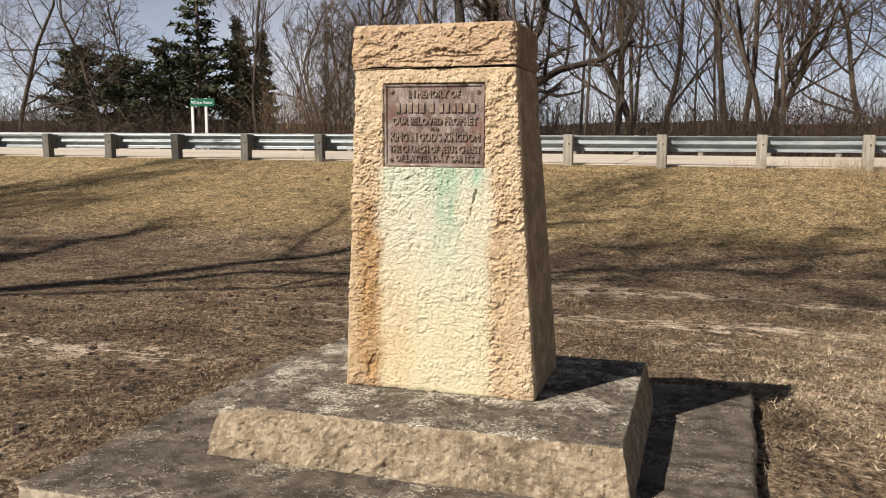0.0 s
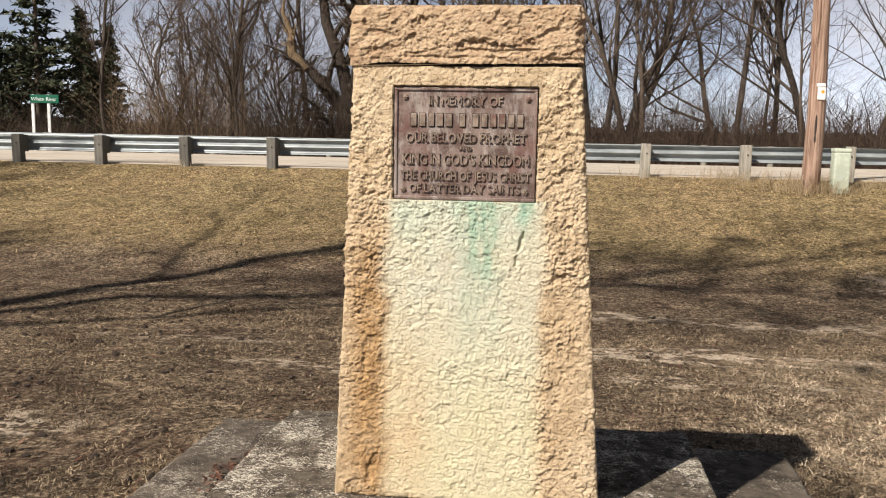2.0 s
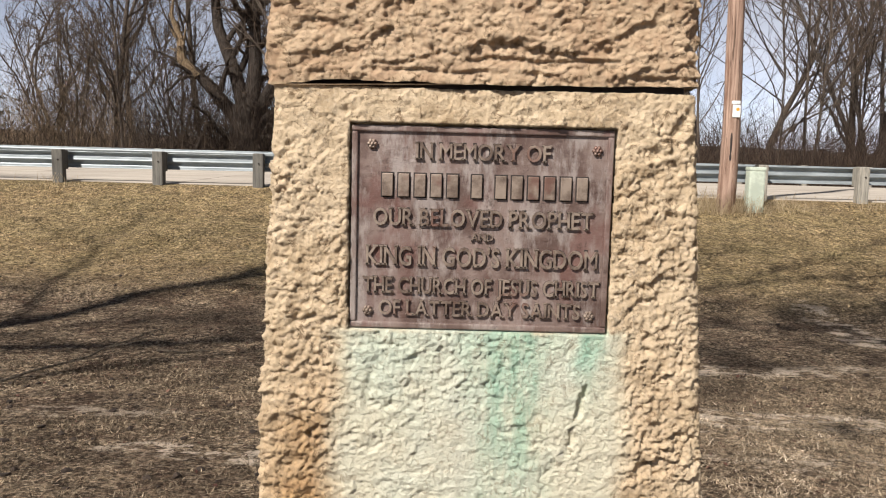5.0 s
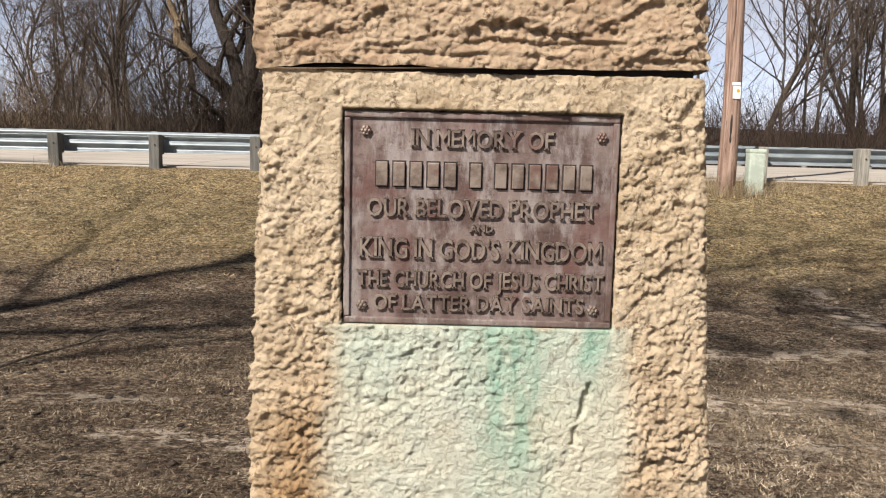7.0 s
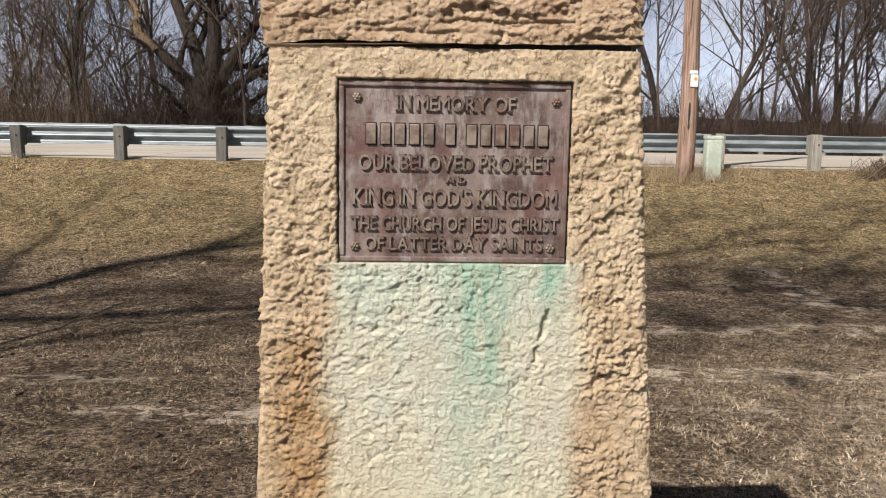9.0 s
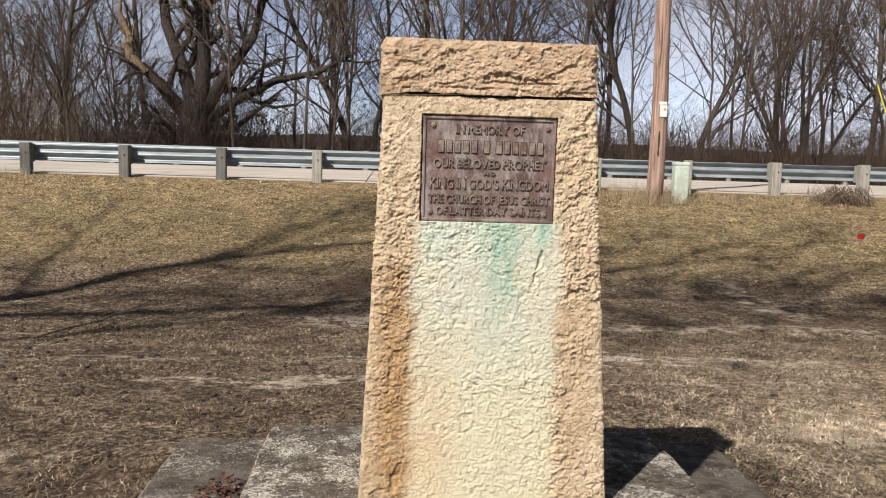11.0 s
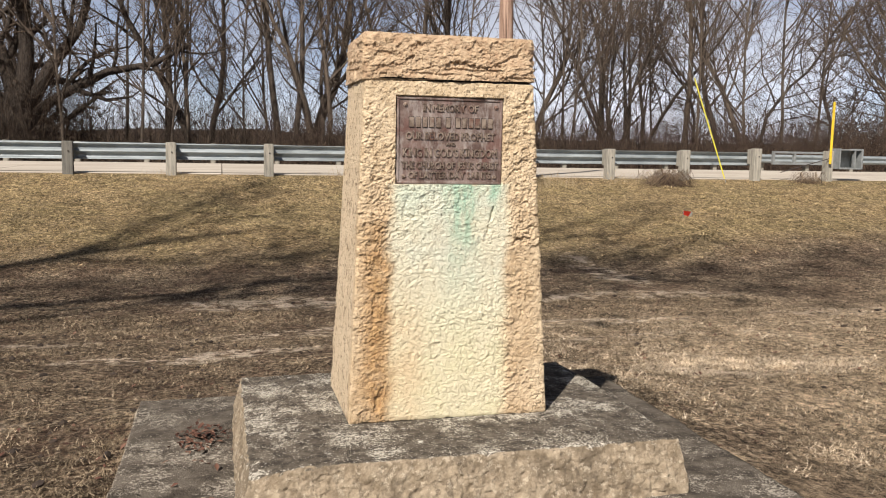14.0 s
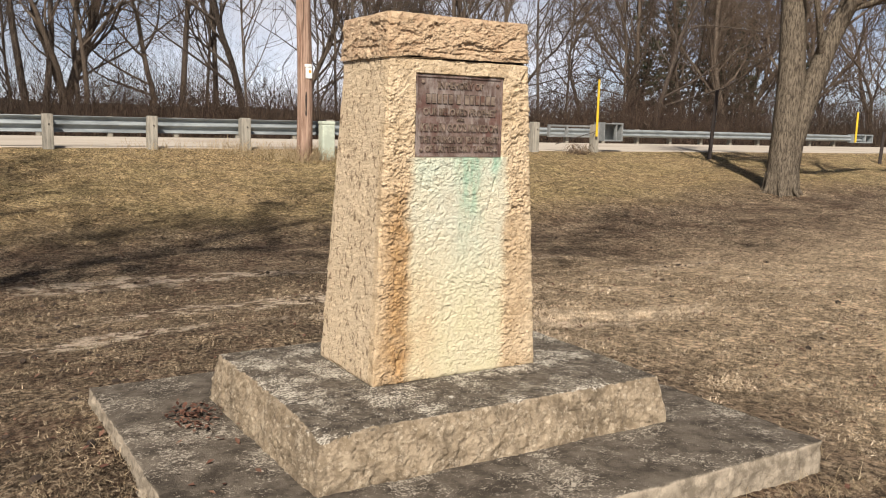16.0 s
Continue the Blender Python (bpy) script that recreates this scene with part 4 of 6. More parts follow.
def w_beam(x0, x1, y, away, zf, steps=2):
    """A W-shaped steel beam; away: +1 where its ridges point to +y."""
    prof = [(0.0, 0.0), (0.006, -0.012), (0.05, -0.035), (0.078, -0.055), (0.081, -0.085), (0.06, -0.105), (0.012, -0.138), (0.004, -0.155),
            (0.012, -0.172), (0.06, -0.205), (0.081, -0.225), (0.078, -0.255), (0.05, -0.277), (0.006, -0.30), (0.0, -0.312)]
    bm = bmesh.new()
    cols = []
    for k in range(steps + 1):
        x = x0 + (x1 - x0) * k / steps
        back = [bm.verts.new((x, y + away * d, zf(x) + h)) for d, h in prof]
        face = [bm.verts.new((x, y + away * (d + 0.004), zf(x) + h)) for d, h in prof]
        cols.append(back + face[::-1])
    n = len(cols[0])
    for a, b in zip(cols, cols[1:]):
        for k in range(n):
            bm.faces.new((a[k], b[k], b[(k + 1) % n], a[(k + 1) % n]))
    bmesh.ops.recalc_face_normals(bm, faces=bm.faces)
    return bm


def make_near_rail():
    rail = thing("guardrail", (0, 0, 0), "galvanised steel roadside guardrail on weathered timber posts", "guardrail")
    rng = random.Random(4)
    post_me = None
    for k in range(-14, 7):
        x = POST_X0 + PITCH * k
        z = rail_z(x) + 0.035 + (0.06 if k == 6 else 0)
        if post_me is None:
            bm = box(bmesh.new(), 0, 0.10, -0.45, 0.195, 0.19, 0.90, 0.012)
            post = part("post", bm, WOOD, rail, "grey weathered square timber post")
            post_me = post.data
            bm = box(bmesh.new(), 0, 0.275, -0.20, 0.15, 0.155, 0.36, 0.008)
            block = part("spacer_block", bm, WOOD, rail)
            block_me = block.data
            bm = bmesh.new()
            bmesh.ops.create_cone(bm, cap_ends=True, segments=8, radius1=0.016, radius2=0.013, depth=0.02, matrix=pose(0.02, -0.004, -0.19, 90, 0, 0))
            bolt = part("bolt", bm, DARK, rail)
            bolt_me = bolt.data
            # the left-hand posts take the copy with shade in its colour
            dark_post, dark_block = post_me.copy(), block_me.copy()
            for me in (dark_post, dark_block):
                me.materials[0] = SHADED_WOOD
            post.data, block.data = dark_post, dark_block
        else:
            post, block, bolt = (new(n, m) for n, m in (("post", post_me if k > -2 else dark_post), ("spacer_block", block_me if k > -2 else dark_block), ("bolt", bolt_me)))
            post.parent = block.parent = bolt.parent = rail
        m = pose(x, 14.72, z, rng.uniform(-1.0, 1.0), rng.uniform(-1.2, 1.2), rng.uniform(-3, 3))
        post.matrix_basis = block.matrix_basis = bolt.matrix_basis = m
    for k in range(-14, 6, 2):
        x = POST_X0 + PITCH * k
        part("beam", w_beam(x - 0.1, x + 2 * PITCH + 0.12, 15.075 + 0.004 * ((k // 2) % 2), 1, rail_z), STEEL, rail, smooth=True)


make_near_rail()


def make_terminal():
    """The crash terminal at the near rail's end: an open channel frame, a boxed head, a timber post and a yellow marker."""
    t = thing("rail_terminal", (12.2, 14.75, 0.9), "grey steel guardrail end terminal with a boxed impact head", "guardrail end")
    o = Matrix.Translation((-12.2, -14.75, -0.9))
    z = 1.46

    def add(name, bm, mat, label="", parent=None):
        bm.transform(o)
        return part(name, bm, mat, parent or t, label)
    bm = bmesh.new()
    for dz in (-0.03, -0.30):
        box(bm, 13.05, 14.98, z + dz, 1.62, 0.09, 0.05, 0.006)
    for x in (12.26, 12.85, 13.84):
        box(bm, x, 14.98, z - 0.165, 0.05, 0.085, 0.22, 0.006)
    add("channel_frame", bm, BRIGHT_STEEL)
    bm = bmesh.new()
    for x, s in ((13.98, 0.03), (14.62, 0.05)):
        box(bm, x, 14.95, z - 0.16, s, 0.42, 0.50, 0.006)
    for dz in (0.06, -0.40):
        box(bm, 14.30, 14.95, z + dz, 0.60, 0.40, 0.03, 0.004)
    box(bm, 14.30, 15.12, z - 0.16, 0.60, 0.02, 0.44)
    box(bm, 14.42, 14.80, z - 0.17, 0.03, 0.10, 0.42)
    add("impact_head", bm, BRIGHT_STEEL, "open boxed steel impact head")
    add("post", box(bmesh.new(), 13.72, 14.86, 1.06, 0.17, 0.19, 0.85, 0.012), WOOD, "grey timber post")
    mk = add("marker_post", box(bmesh.new(), 13.66, 14.70, 1.92, 0.058, 0.03, 1.50, 0.008), YELLOW, "yellow plastic delineator")
    bm = tube(bmesh.new(), [(13.64, 14.72, 1.3), (12.4, 14.86, 0.95)], 0.012, 6)
    add("anchor_cable", bm, DARK)


make_terminal()


def make_far_rail():
    rail = thing("guardrail", (0, 0, 0), "galvanised guardrail along the road's far side", "guardrail")
    zf = lambda x: 1.355
    for x in np.arange(-60, 36, 3.81):
        part("beam", w_beam(x, x + 3.85, 23.55, -1, zf, 1), STEEL, rail, smooth=True)
    first = None
    for x in np.arange(-60, 39, 1.905):
        if first is None:
            first = part("post", box(bmesh.new(), 0, 0.14, 0.97, 0.15, 0.18, 0.80, 0.01), WOOD, rail, "timber post").data
            ob = rail.children[-1]
        else:
            ob = new("post", first)
            ob.parent = rail
        ob.location = (x, 23.62, 0)
    bm = bmesh.new()
    for dz in (0.02, -0.36):
        box(bm, 39.0, 23.5, 1.36 + dz, 1.6, 0.3, 0.05)
    for x in (38.2, 39.2, 39.8):
        box(bm, x, 23.5, 1.19, 0.06, 0.32, 0.42)
    part("impact_head", bm, STEEL, rail, "boxed steel end head")
    part("marker_post", box(bmesh.new(), 38.3, 23.3, 1.75, 0.1, 0.04, 1.5), YELLOW, rail, "yellow delineator")


make_far_rail()

# ---- things by the road ----


def make_pole():
    p = thing("utility_pole", (5.03, 13.95, 0.5), "tall reddish-brown wooden utility pole with a white tag", "utility pole")
    path = [(0.0 + 0.008 * i * math.sin(i), 0, -0.2 + i * 0.8) for i in range(14)]
    bm = tube(bmesh.new(), path, [0.168 - 0.0052 * i for i in range(14)], 14)
    part("shaft", bm, POLE, p, smooth=True)
    bm = box(bmesh.new(), 0.035, -0.155, 1.86, 0.14, 0.03, 0.22, 0.012)
    tag = part("tag", bm, WHITE, p, "white plastic warning tag")
    bm = box(bmesh.new(), 0.02, -0.15, 2.01, 0.15, 0.03, 0.06, 0.01)
    part("tag_strip", bm, WHITE, tag)
    bm = bmesh.new()
    bmesh.ops.create_cone(bm, cap_ends=True, segments=12, radius1=0.03, radius2=0.03, depth=0.006, matrix=pose(0.05, -0.172, 1.89, 90, 0, 0))
    part("emblem", bm, plain("tag_emblem", (0.70, 0.33, 0.03)), tag, "small orange emblem")
    for z, s in ((1.28, 0.22), (1.05, 0.08)):
        bm = bmesh.new()
        bmesh.ops.create_uvsphere(bm, u_segments=8, v_segments=6, radius=1, matrix=Matrix.Translation((-0.02, -0.148, z)) @ Matrix.Diagonal((0.022, 0.016, s, 1)))
        part("knot_scar", bm, DARK, p)


make_pole()


def make_pedestal():
    p = thing("utility_pedestal", (5.53, 13.95, 0.5), "pale green square utility pedestal with a flat lid", "utility box")
    bm = box(bmesh.new(), 0, 0, 0.40, 0.285, 0.24, 0.86, 0.03)
    part("body", bm, PEDESTAL, p)
    part("lid", box(bmesh.new(), 0, 0, 0.855, 0.30, 0.255, 0.075, 0.025), PEDESTAL, p)
    part("base_band", box(bmesh.new(), 0, 0, 0.16, 0.295, 0.25, 0.02, 0.004), PEDESTAL, p)


make_pedestal()


def make_guy():
    g = thing("guy_wire", (10.63, 14.45, 0.75), "steel guy wire in a yellow plastic guard", "guy wire")
    d = Vector((-0.93, 0.05, 2.36)).normalized()
    bm = tube(bmesh.new(), [d * 0.05, d * 2.5], 0.014, 8)
    part("guard", bm, SLEEVE, g, "bright yellow plastic sleeve")
    part("wire", tube(bmesh.new(), [d * -0.3, d * 11], 0.005, 5), STEEL, g)


make_guy()


def make_sign():
    s = thing("road_sign", (-17.45, 24.9, 0.4), "green name sign on two white posts", "road sign")
    s.rotation_euler = (0, 0, radians(8))
    for x in (0.06, 0.60):
        part("post", box(bmesh.new(), x, 0.05, 0.95, 0.10, 0.06, 2.6, 0.01), WHITE, s, "white post")
    board = part("board", box(bmesh.new(), 0.48, 0, 2.10, 0.96, 0.02, 0.28, 0.006), SIGN_GREEN, s, "green board with white words")
    for word, x in (("White", 0.25), ("River", 0.71)):
        cu = bpy.data.curves.new("words", "FONT")
        cu.body, cu.align_x, cu.align_y, cu.size, cu.extrude = word, "CENTER", "CENTER", 0.17, 0.002
        tmp = new("words_curve", cu)
        me = bpy.data.meshes.new_from_object(tmp.evaluated_get(bpy.context.evaluated_depsgraph_get()))
        bpy.data.objects.remove(tmp)
        me.transform(pose(x, -0.014, 2.09, 90, 0, 0))
        me.materials.clear()
        part("word", me, WHITE, board)


make_sign()


def make_flag():
    f = thing("marker_flag", (7.54, 11.0, 0.175), "small red and white marker flag on a wire in the grass", "marker flag")
    f.scale = (1.3, 1.3, 1.3)
    part("wire", tube(bmesh.new(), [(0, 0, -0.08), (0.01, 0, 0.12)], 0.003, 5), STEEL, f)
    bm = bmesh.new()
    vs = [bm.verts.new(c) for c in ((0.0, 0, 0.115), (0.11, -0.03, 0.10), (0.10, 0.02, 0.03), (0.01, 0.01, 0.055))]
    bm.faces.new(vs)
    bmesh.ops.solidify(bm, geom=bm.faces[:], thickness=0.004)
    part("flag", bm, RED, f)
    bm = bmesh.new()
    bm.faces.new([bm.verts.new(c) for c in ((0.105, -0.028, 0.10), (0.145, -0.02, 0.085), (0.14, 0.01, 0.03), (0.10, 0.02, 0.03))])
    bmesh.ops.solidify(bm, geom=bm.faces[:], thickness=0.004)
    part("white_corner", bm, WHITE, f)


make_flag()


def make_dark_post(x, y, z, h):
    p = thing("dark_post", (x, y, z), "dark leaning creosoted post beside the road", "post")
    p.rotation_euler = (0, radians(4), 0)
    part("post_body", tube(bmesh.new(), [(0, 0, -0.2), (0, 0, h * 0.5), (0, 0, h)], [0.055, 0.05, 0.047], 8), DARK, p)


make_dark_post(16.6, 13.4, 0.6, 1.9)
make_dark_post(22.9, 12.4, 0.5, 1.0)

# ---- trees ----


class Wood:
    """Collects tapered limbs as arrays, to be made into one mesh."""

    def __init__(self):
        self.v, self.f, self.n = [], [], 0

    def limb(self, pts, radii, sides):
        pts, radii = np.asarray(pts, float), np.asarray(radii, float)
        d = np.gradient(pts, axis=0)
        d /= np.linalg.norm(d, axis=1)[:, None] + 1e-9
        ref = np.array([0.31, 0.95, 0.05]) if abs(d[0][1]) < 0.8 else np.array([1.0, 0, 0])
        u = np.cross(d, ref)
        u /= np.linalg.norm(u, axis=1)[:, None] + 1e-9
        w = np.cross(d, u)
        a = np.arange(sides) * 2 * math.pi / sides
        ring = pts[:, None] + radii[:, None, None] * (u[:, None] * np.cos(a)[None, :, None] + w[:, None] * np.sin(a)[None, :, None])
        self.v.append(ring.reshape(-1, 3))
        k, s = len(pts), sides
        i = (np.arange(k - 1)[:, None] * s + np.arange(s)[None]).ravel()
        j = (np.arange(k - 1)[:, None] * s + (np.arange(s)[None] + 1) % s).ravel()
        self.f.append(np.stack([i, j, j + s, i + s], 1) + self.n)
        self.n += k * s

    def mesh(self, name, mat):
        me = from_arrays(name, np.concatenate(self.v), np.concatenate(self.f), mat)
        me.shade_smooth()
        return me


STEPS, SIDES = (9, 6, 4, 2, 1), (10, 6, 4, 3, 3)


def sprout(rng, thick, thin, start, way, size, r, level, o, path=None):
    """One branch and all that grows from it."""
    if path:
        pts, n = [Vector(q) for q in path], len(path) - 1
        size = sum((b - a).length for a, b in zip(pts, pts[1:]))
    else:
        n = STEPS[min(level, 4)]
        pts, d, p = [start], way.normalized(), start.copy()
        for i in range(n):
            wob = Vector((rng.gauss(0, 1), rng.gauss(0, 1), rng.gauss(0, 0.6))) * o["crook"] * (1 + 0.5 * level)
            d = (d + wob + Vector((0, 0, o["upward"] * 0.18 * (1 if level else 0.4) - o["droop"] * 0.1 * level))).normalized()
            p = p + d * size / n
            pts.append(p.copy())
    end = o["taper"] if level == 0 else 0.25
    least = (0.05, 0.02, 0.013, 0.008, 0.006)[min(level, 4)] * o["twig"]
    rad = [max(r * (1 - (1 - end) * i / n), least) for i in range(n + 1)]
    if level == 0 and not path:
        rad[0] *= 1.35
    (thick if level < 2 else thin).limb([tuple(q) for q in pts], rad, SIDES[min(level, 4)])
    if level >= o["levels"]:
        return
    count = o["kids"][min(level, len(o["kids"]) - 1)]
    lo = o["first"] if level == 0 else 0.15
    for c in range(count):
        f = min(lo + (1 - lo) * (c + rng.random()) / count, 0.999)
        i = min(int(f * n), n - 1)
        q = pts[i].lerp(pts[i + 1], f * n - i)
        along = (pts[i + 1] - pts[i]).normalized()
        az = rng.uniform(0, 2 * math.pi)
        u = along.orthogonal().normalized()
        side = u * math.cos(az) + along.cross(u) * math.sin(az)
        s = o["spread"]
        way2 = along * (1 - s * rng.uniform(0.35, 0.8)) + side * s * rng.uniform(0.6, 1.1) + Vector((0, 0, o["upward"] * 0.5))
        sprout(rng, thick, thin, q, way2, size * o["length"][min(level, 3)] * rng.uniform(0.6, 1.25) * (1.15 - 0.55 * f), max(rad[i] * rng.uniform(0.38, 0.6), least * 0.8), level + 1, o)


def options(**given):
    o = dict(levels=4, spread=0.75, first=0.22, kids=(12, 8, 6, 3), upward=0.36, length=(0.5, 0.5, 0.52, 0.6), crook=0.11, taper=0.3, droop=0.0, twig=1.0)
    o.update(given)
    return o


def grow(seed, height, radius, lean=(0, 0), stems=1, flare=0.32, **given):
    """A bare tree: the wood of the trunk and limbs, and that of the finer branches and twigs."""
    rng, o = random.Random(seed), options(**given)
    thick, thin = Wood(), Wood()
    for s in range(stems):
        a = 2 * math.pi * (s + rng.random() * 0.7) / stems
        root = Vector((math.cos(a), math.sin(a), 0)) * (0.0 if stems == 1 else radius * 1.3)
        tilt = Vector((lean[0], lean[1], 1)) if stems == 1 else Vector((math.cos(a) * flare, math.sin(a) * flare, 1))
        sprout(rng, thick, thin, root - Vector((0, 0, 0.3)), tilt, height * rng.uniform(0.85, 1.1), radius * rng.uniform(0.75, 1.0), 0, o)
    return thick, thin


def tree(name, label, place, spin, scale, wood, barks, category="tree", group=""):
    t = thing(name, place, label, category, group)
    t.rotation_euler, t.scale = (0, 0, radians(spin)), (scale,) * 3
    part("trunk", wood[0].mesh("trunk", barks[0]), barks[0], t)
    part("crown", wood[1].mesh("crown", barks[1]), barks[1], t, "bare leafless branches and twigs")
    return t


class Strands:
    """Many thin tapering stems as arrays."""

    def __init__(self):
        self.V, self.F, self.c = [], [], 0

    def add(self, x, y, z, h, az, lean, r, k=4):
        m, s = len(x), np.linspace(0, 1, k)[None]
        px = x[:, None] + (np.cos(az) * lean * h)[:, None] * s ** 1.6
        py = y[:, None] + (np.sin(az) * lean * h)[:, None] * s ** 1.6
        pz = z[:, None] + h[:, None] * s
        rr = r[:, None] * (1 - 0.7 * s)
        ring = [np.stack([px + rr * math.cos(a), py + rr * math.sin(a), pz], 2) for a in (0, 2.094, 4.189)]
        ring = np.stack(ring, 2).reshape(-1, 3)
        base = (np.arange(m)[:, None] * k * 3 + np.arange(k - 1)[None] * 3).ravel()
        for q in range(3):
            self.F.append(np.stack([base + q, base + (q + 1) % 3, base + 3 + (q + 1) % 3, base + 3 + q], 1) + self.c)
        self.V.append(ring)
        self.c += len(ring)
        return px, py, pz

    def mesh(self, name, mat):
        return from_arrays(name, np.concatenate(self.V), np.concatenate(self.F), mat)


def on_ground(x, y):
    return (x, y, float(ground_height(np.array([float(x)]), np.array([float(y)]))[0]))


KINDS = [
    dict(seed=11, height=14, radius=0.19, first=0.15, upward=0.5),
    dict(seed=12, height=17, radius=0.17, kids=(14, 7, 6, 3), first=0.22, spread=0.65, upward=0.5, crook=0.11),
    dict(seed=13, height=12, radius=0.18, first=0.10, upward=0.25, spread=0.95, crook=0.14),
    dict(seed=14, height=13, radius=0.17, stems=3, kids=(8, 6, 5, 4), first=0.22, upward=0.45, flare=0.26),
    dict(seed=15, height=17, radius=0.22, kids=(13, 8, 6, 3), first=0.2, upward=0.4, lean=(0.14, 0)),
    dict(seed=16, height=10, radius=0.10, stems=5, kids=(8, 6, 4, 3), first=0.12, upward=0.55, flare=0.3),
    dict(seed=17, height=15, radius=0.22, kids=(13, 8, 6), levels=3, first=0.15, upward=0.45, twig=1.5),
    dict(seed=18, height=13, radius=0.19, kids=(13, 8, 6), levels=3, first=0.12, upward=0.3, spread=0.9, crook=0.19, twig=1.5),
    dict(seed=19, height=13, radius=0.10, kids=(13, 5, 3), levels=3, first=0.25, upward=0.35, spread=0.75, crook=0.05, taper=0.2),
    dict(seed=20, height=11, radius=0.085, kids=(14, 5, 3), levels=3, first=0.2, upward=0.3, spread=0.85, crook=0.07, taper=0.2, lean=(0.08, 0)),
    dict(seed=21, height=16, radius=0.20, kids=(10, 6, 5), levels=3, first=0.34, upward=0.4, spread=0.75, crook=0.05, taper=0.3),
    dict(seed=22, height=13, radius=0.17, stems=4, kids=(8, 6, 4), levels=3, first=0.3, upward=0.4, flare=0.24, crook=0.09),
]
# kind, x, y, turn, scale: the trees that stand out, then the wood behind them
WOODS = [(10, 2.0, 38, 0, 1.0), (10, 2.7, 38.6, 120, 0.9), (11, 4.0, 38, 40, 1.0), (10, 8.7, 39, 200, 0.95), (10, 24.5, 40, 60, 1.0), (11, 20.5, 40, 0, 1.0), (10, -12.0, 40, 30, 0.9), (2, -36.0, 36, 30, 0.95), (2, -32.0, 38, 200, 0.9), (1, -20.9, 36, 200, 0.75), (5, -19.6, 41, 60, 0.75), (5, -17.4, 39, 140, 0.7), (0, -15.7, 39, 90, 0.9), (5, -13.5, 41, 10, 0.8),
         (1, -3.3, 42, 0, 1.0), (4, -1.5, 37, 170, 0.95), (4, 3.8, 43, 20, 1.05), (2, 7.8, 40, 130, 1.0),
         (1, 11.0, 41, 30, 1.0), (4, 12.3, 40, 200, 1.0), (4, 16.1, 43, 0, 0.95), (0, 21.5, 44, 10, 0.9), (3, 24.0, 45, 80, 1.0),
         (2, 32.0, 31, 300, 1.0), (0, 36.0, 38, 70, 1.0), (1, 40.0, 41, 20, 1.0), (4, 29.0, 40, 90, 0.95), (3, 46.0, 42, 10, 1.05), (0, 52.0, 44, 210, 1.1)]
rw = random.Random(77)
for k in range(12):
    WOODS.append((rw.choice((6, 7)), -46 + 118 * (k + rw.uniform(0.1, 0.9)) / 12, 52 + rw.uniform(-4, 6), rw.uniform(0, 360), rw.uniform(0.85, 1.15)))
WOODS = [w for w in WOODS if w[0] not in (6, 7) or not 11 < w[1] < 27]
# slim saplings in loose clumps through the wood
for cx, n, wide in ((-14.5, 1, 2.0), (-5.0, 4, 2.6), (-2.0, 3, 1.8), (1.5, 2, 2.4), (10.5, 2, 1.8), (14.5, 3, 2.2), (19.0, 3, 2.0), (23.5, 2, 2.4), (29.0, 2, 2.6), (35.0, 2, 2.5)):
    for k in range(n):
        WOODS.append((rw.choice((8, 9)), cx + rw.gauss(0, wide * 0.6), rw.uniform(33, 47), rw.uniform(0, 360), rw.uniform(0.7, 1.15)))
firsts = {}
for k, x, y, spin, s in WOODS:
    if k not in firsts:
        firsts[k] = tree("bare_tree", "leafless grey-brown tree in the roadside wood", on_ground(x, y), spin, s, grow(**KINDS[k]), (BARK, TWIG), group="trees beyond the road")
    else:
        ob = copy_thing(firsts[k], Matrix.Translation(on_ground(x, y)) @ pose(0, 0, 0, 0, 0, spin))
        ob.scale = (s,) * 3


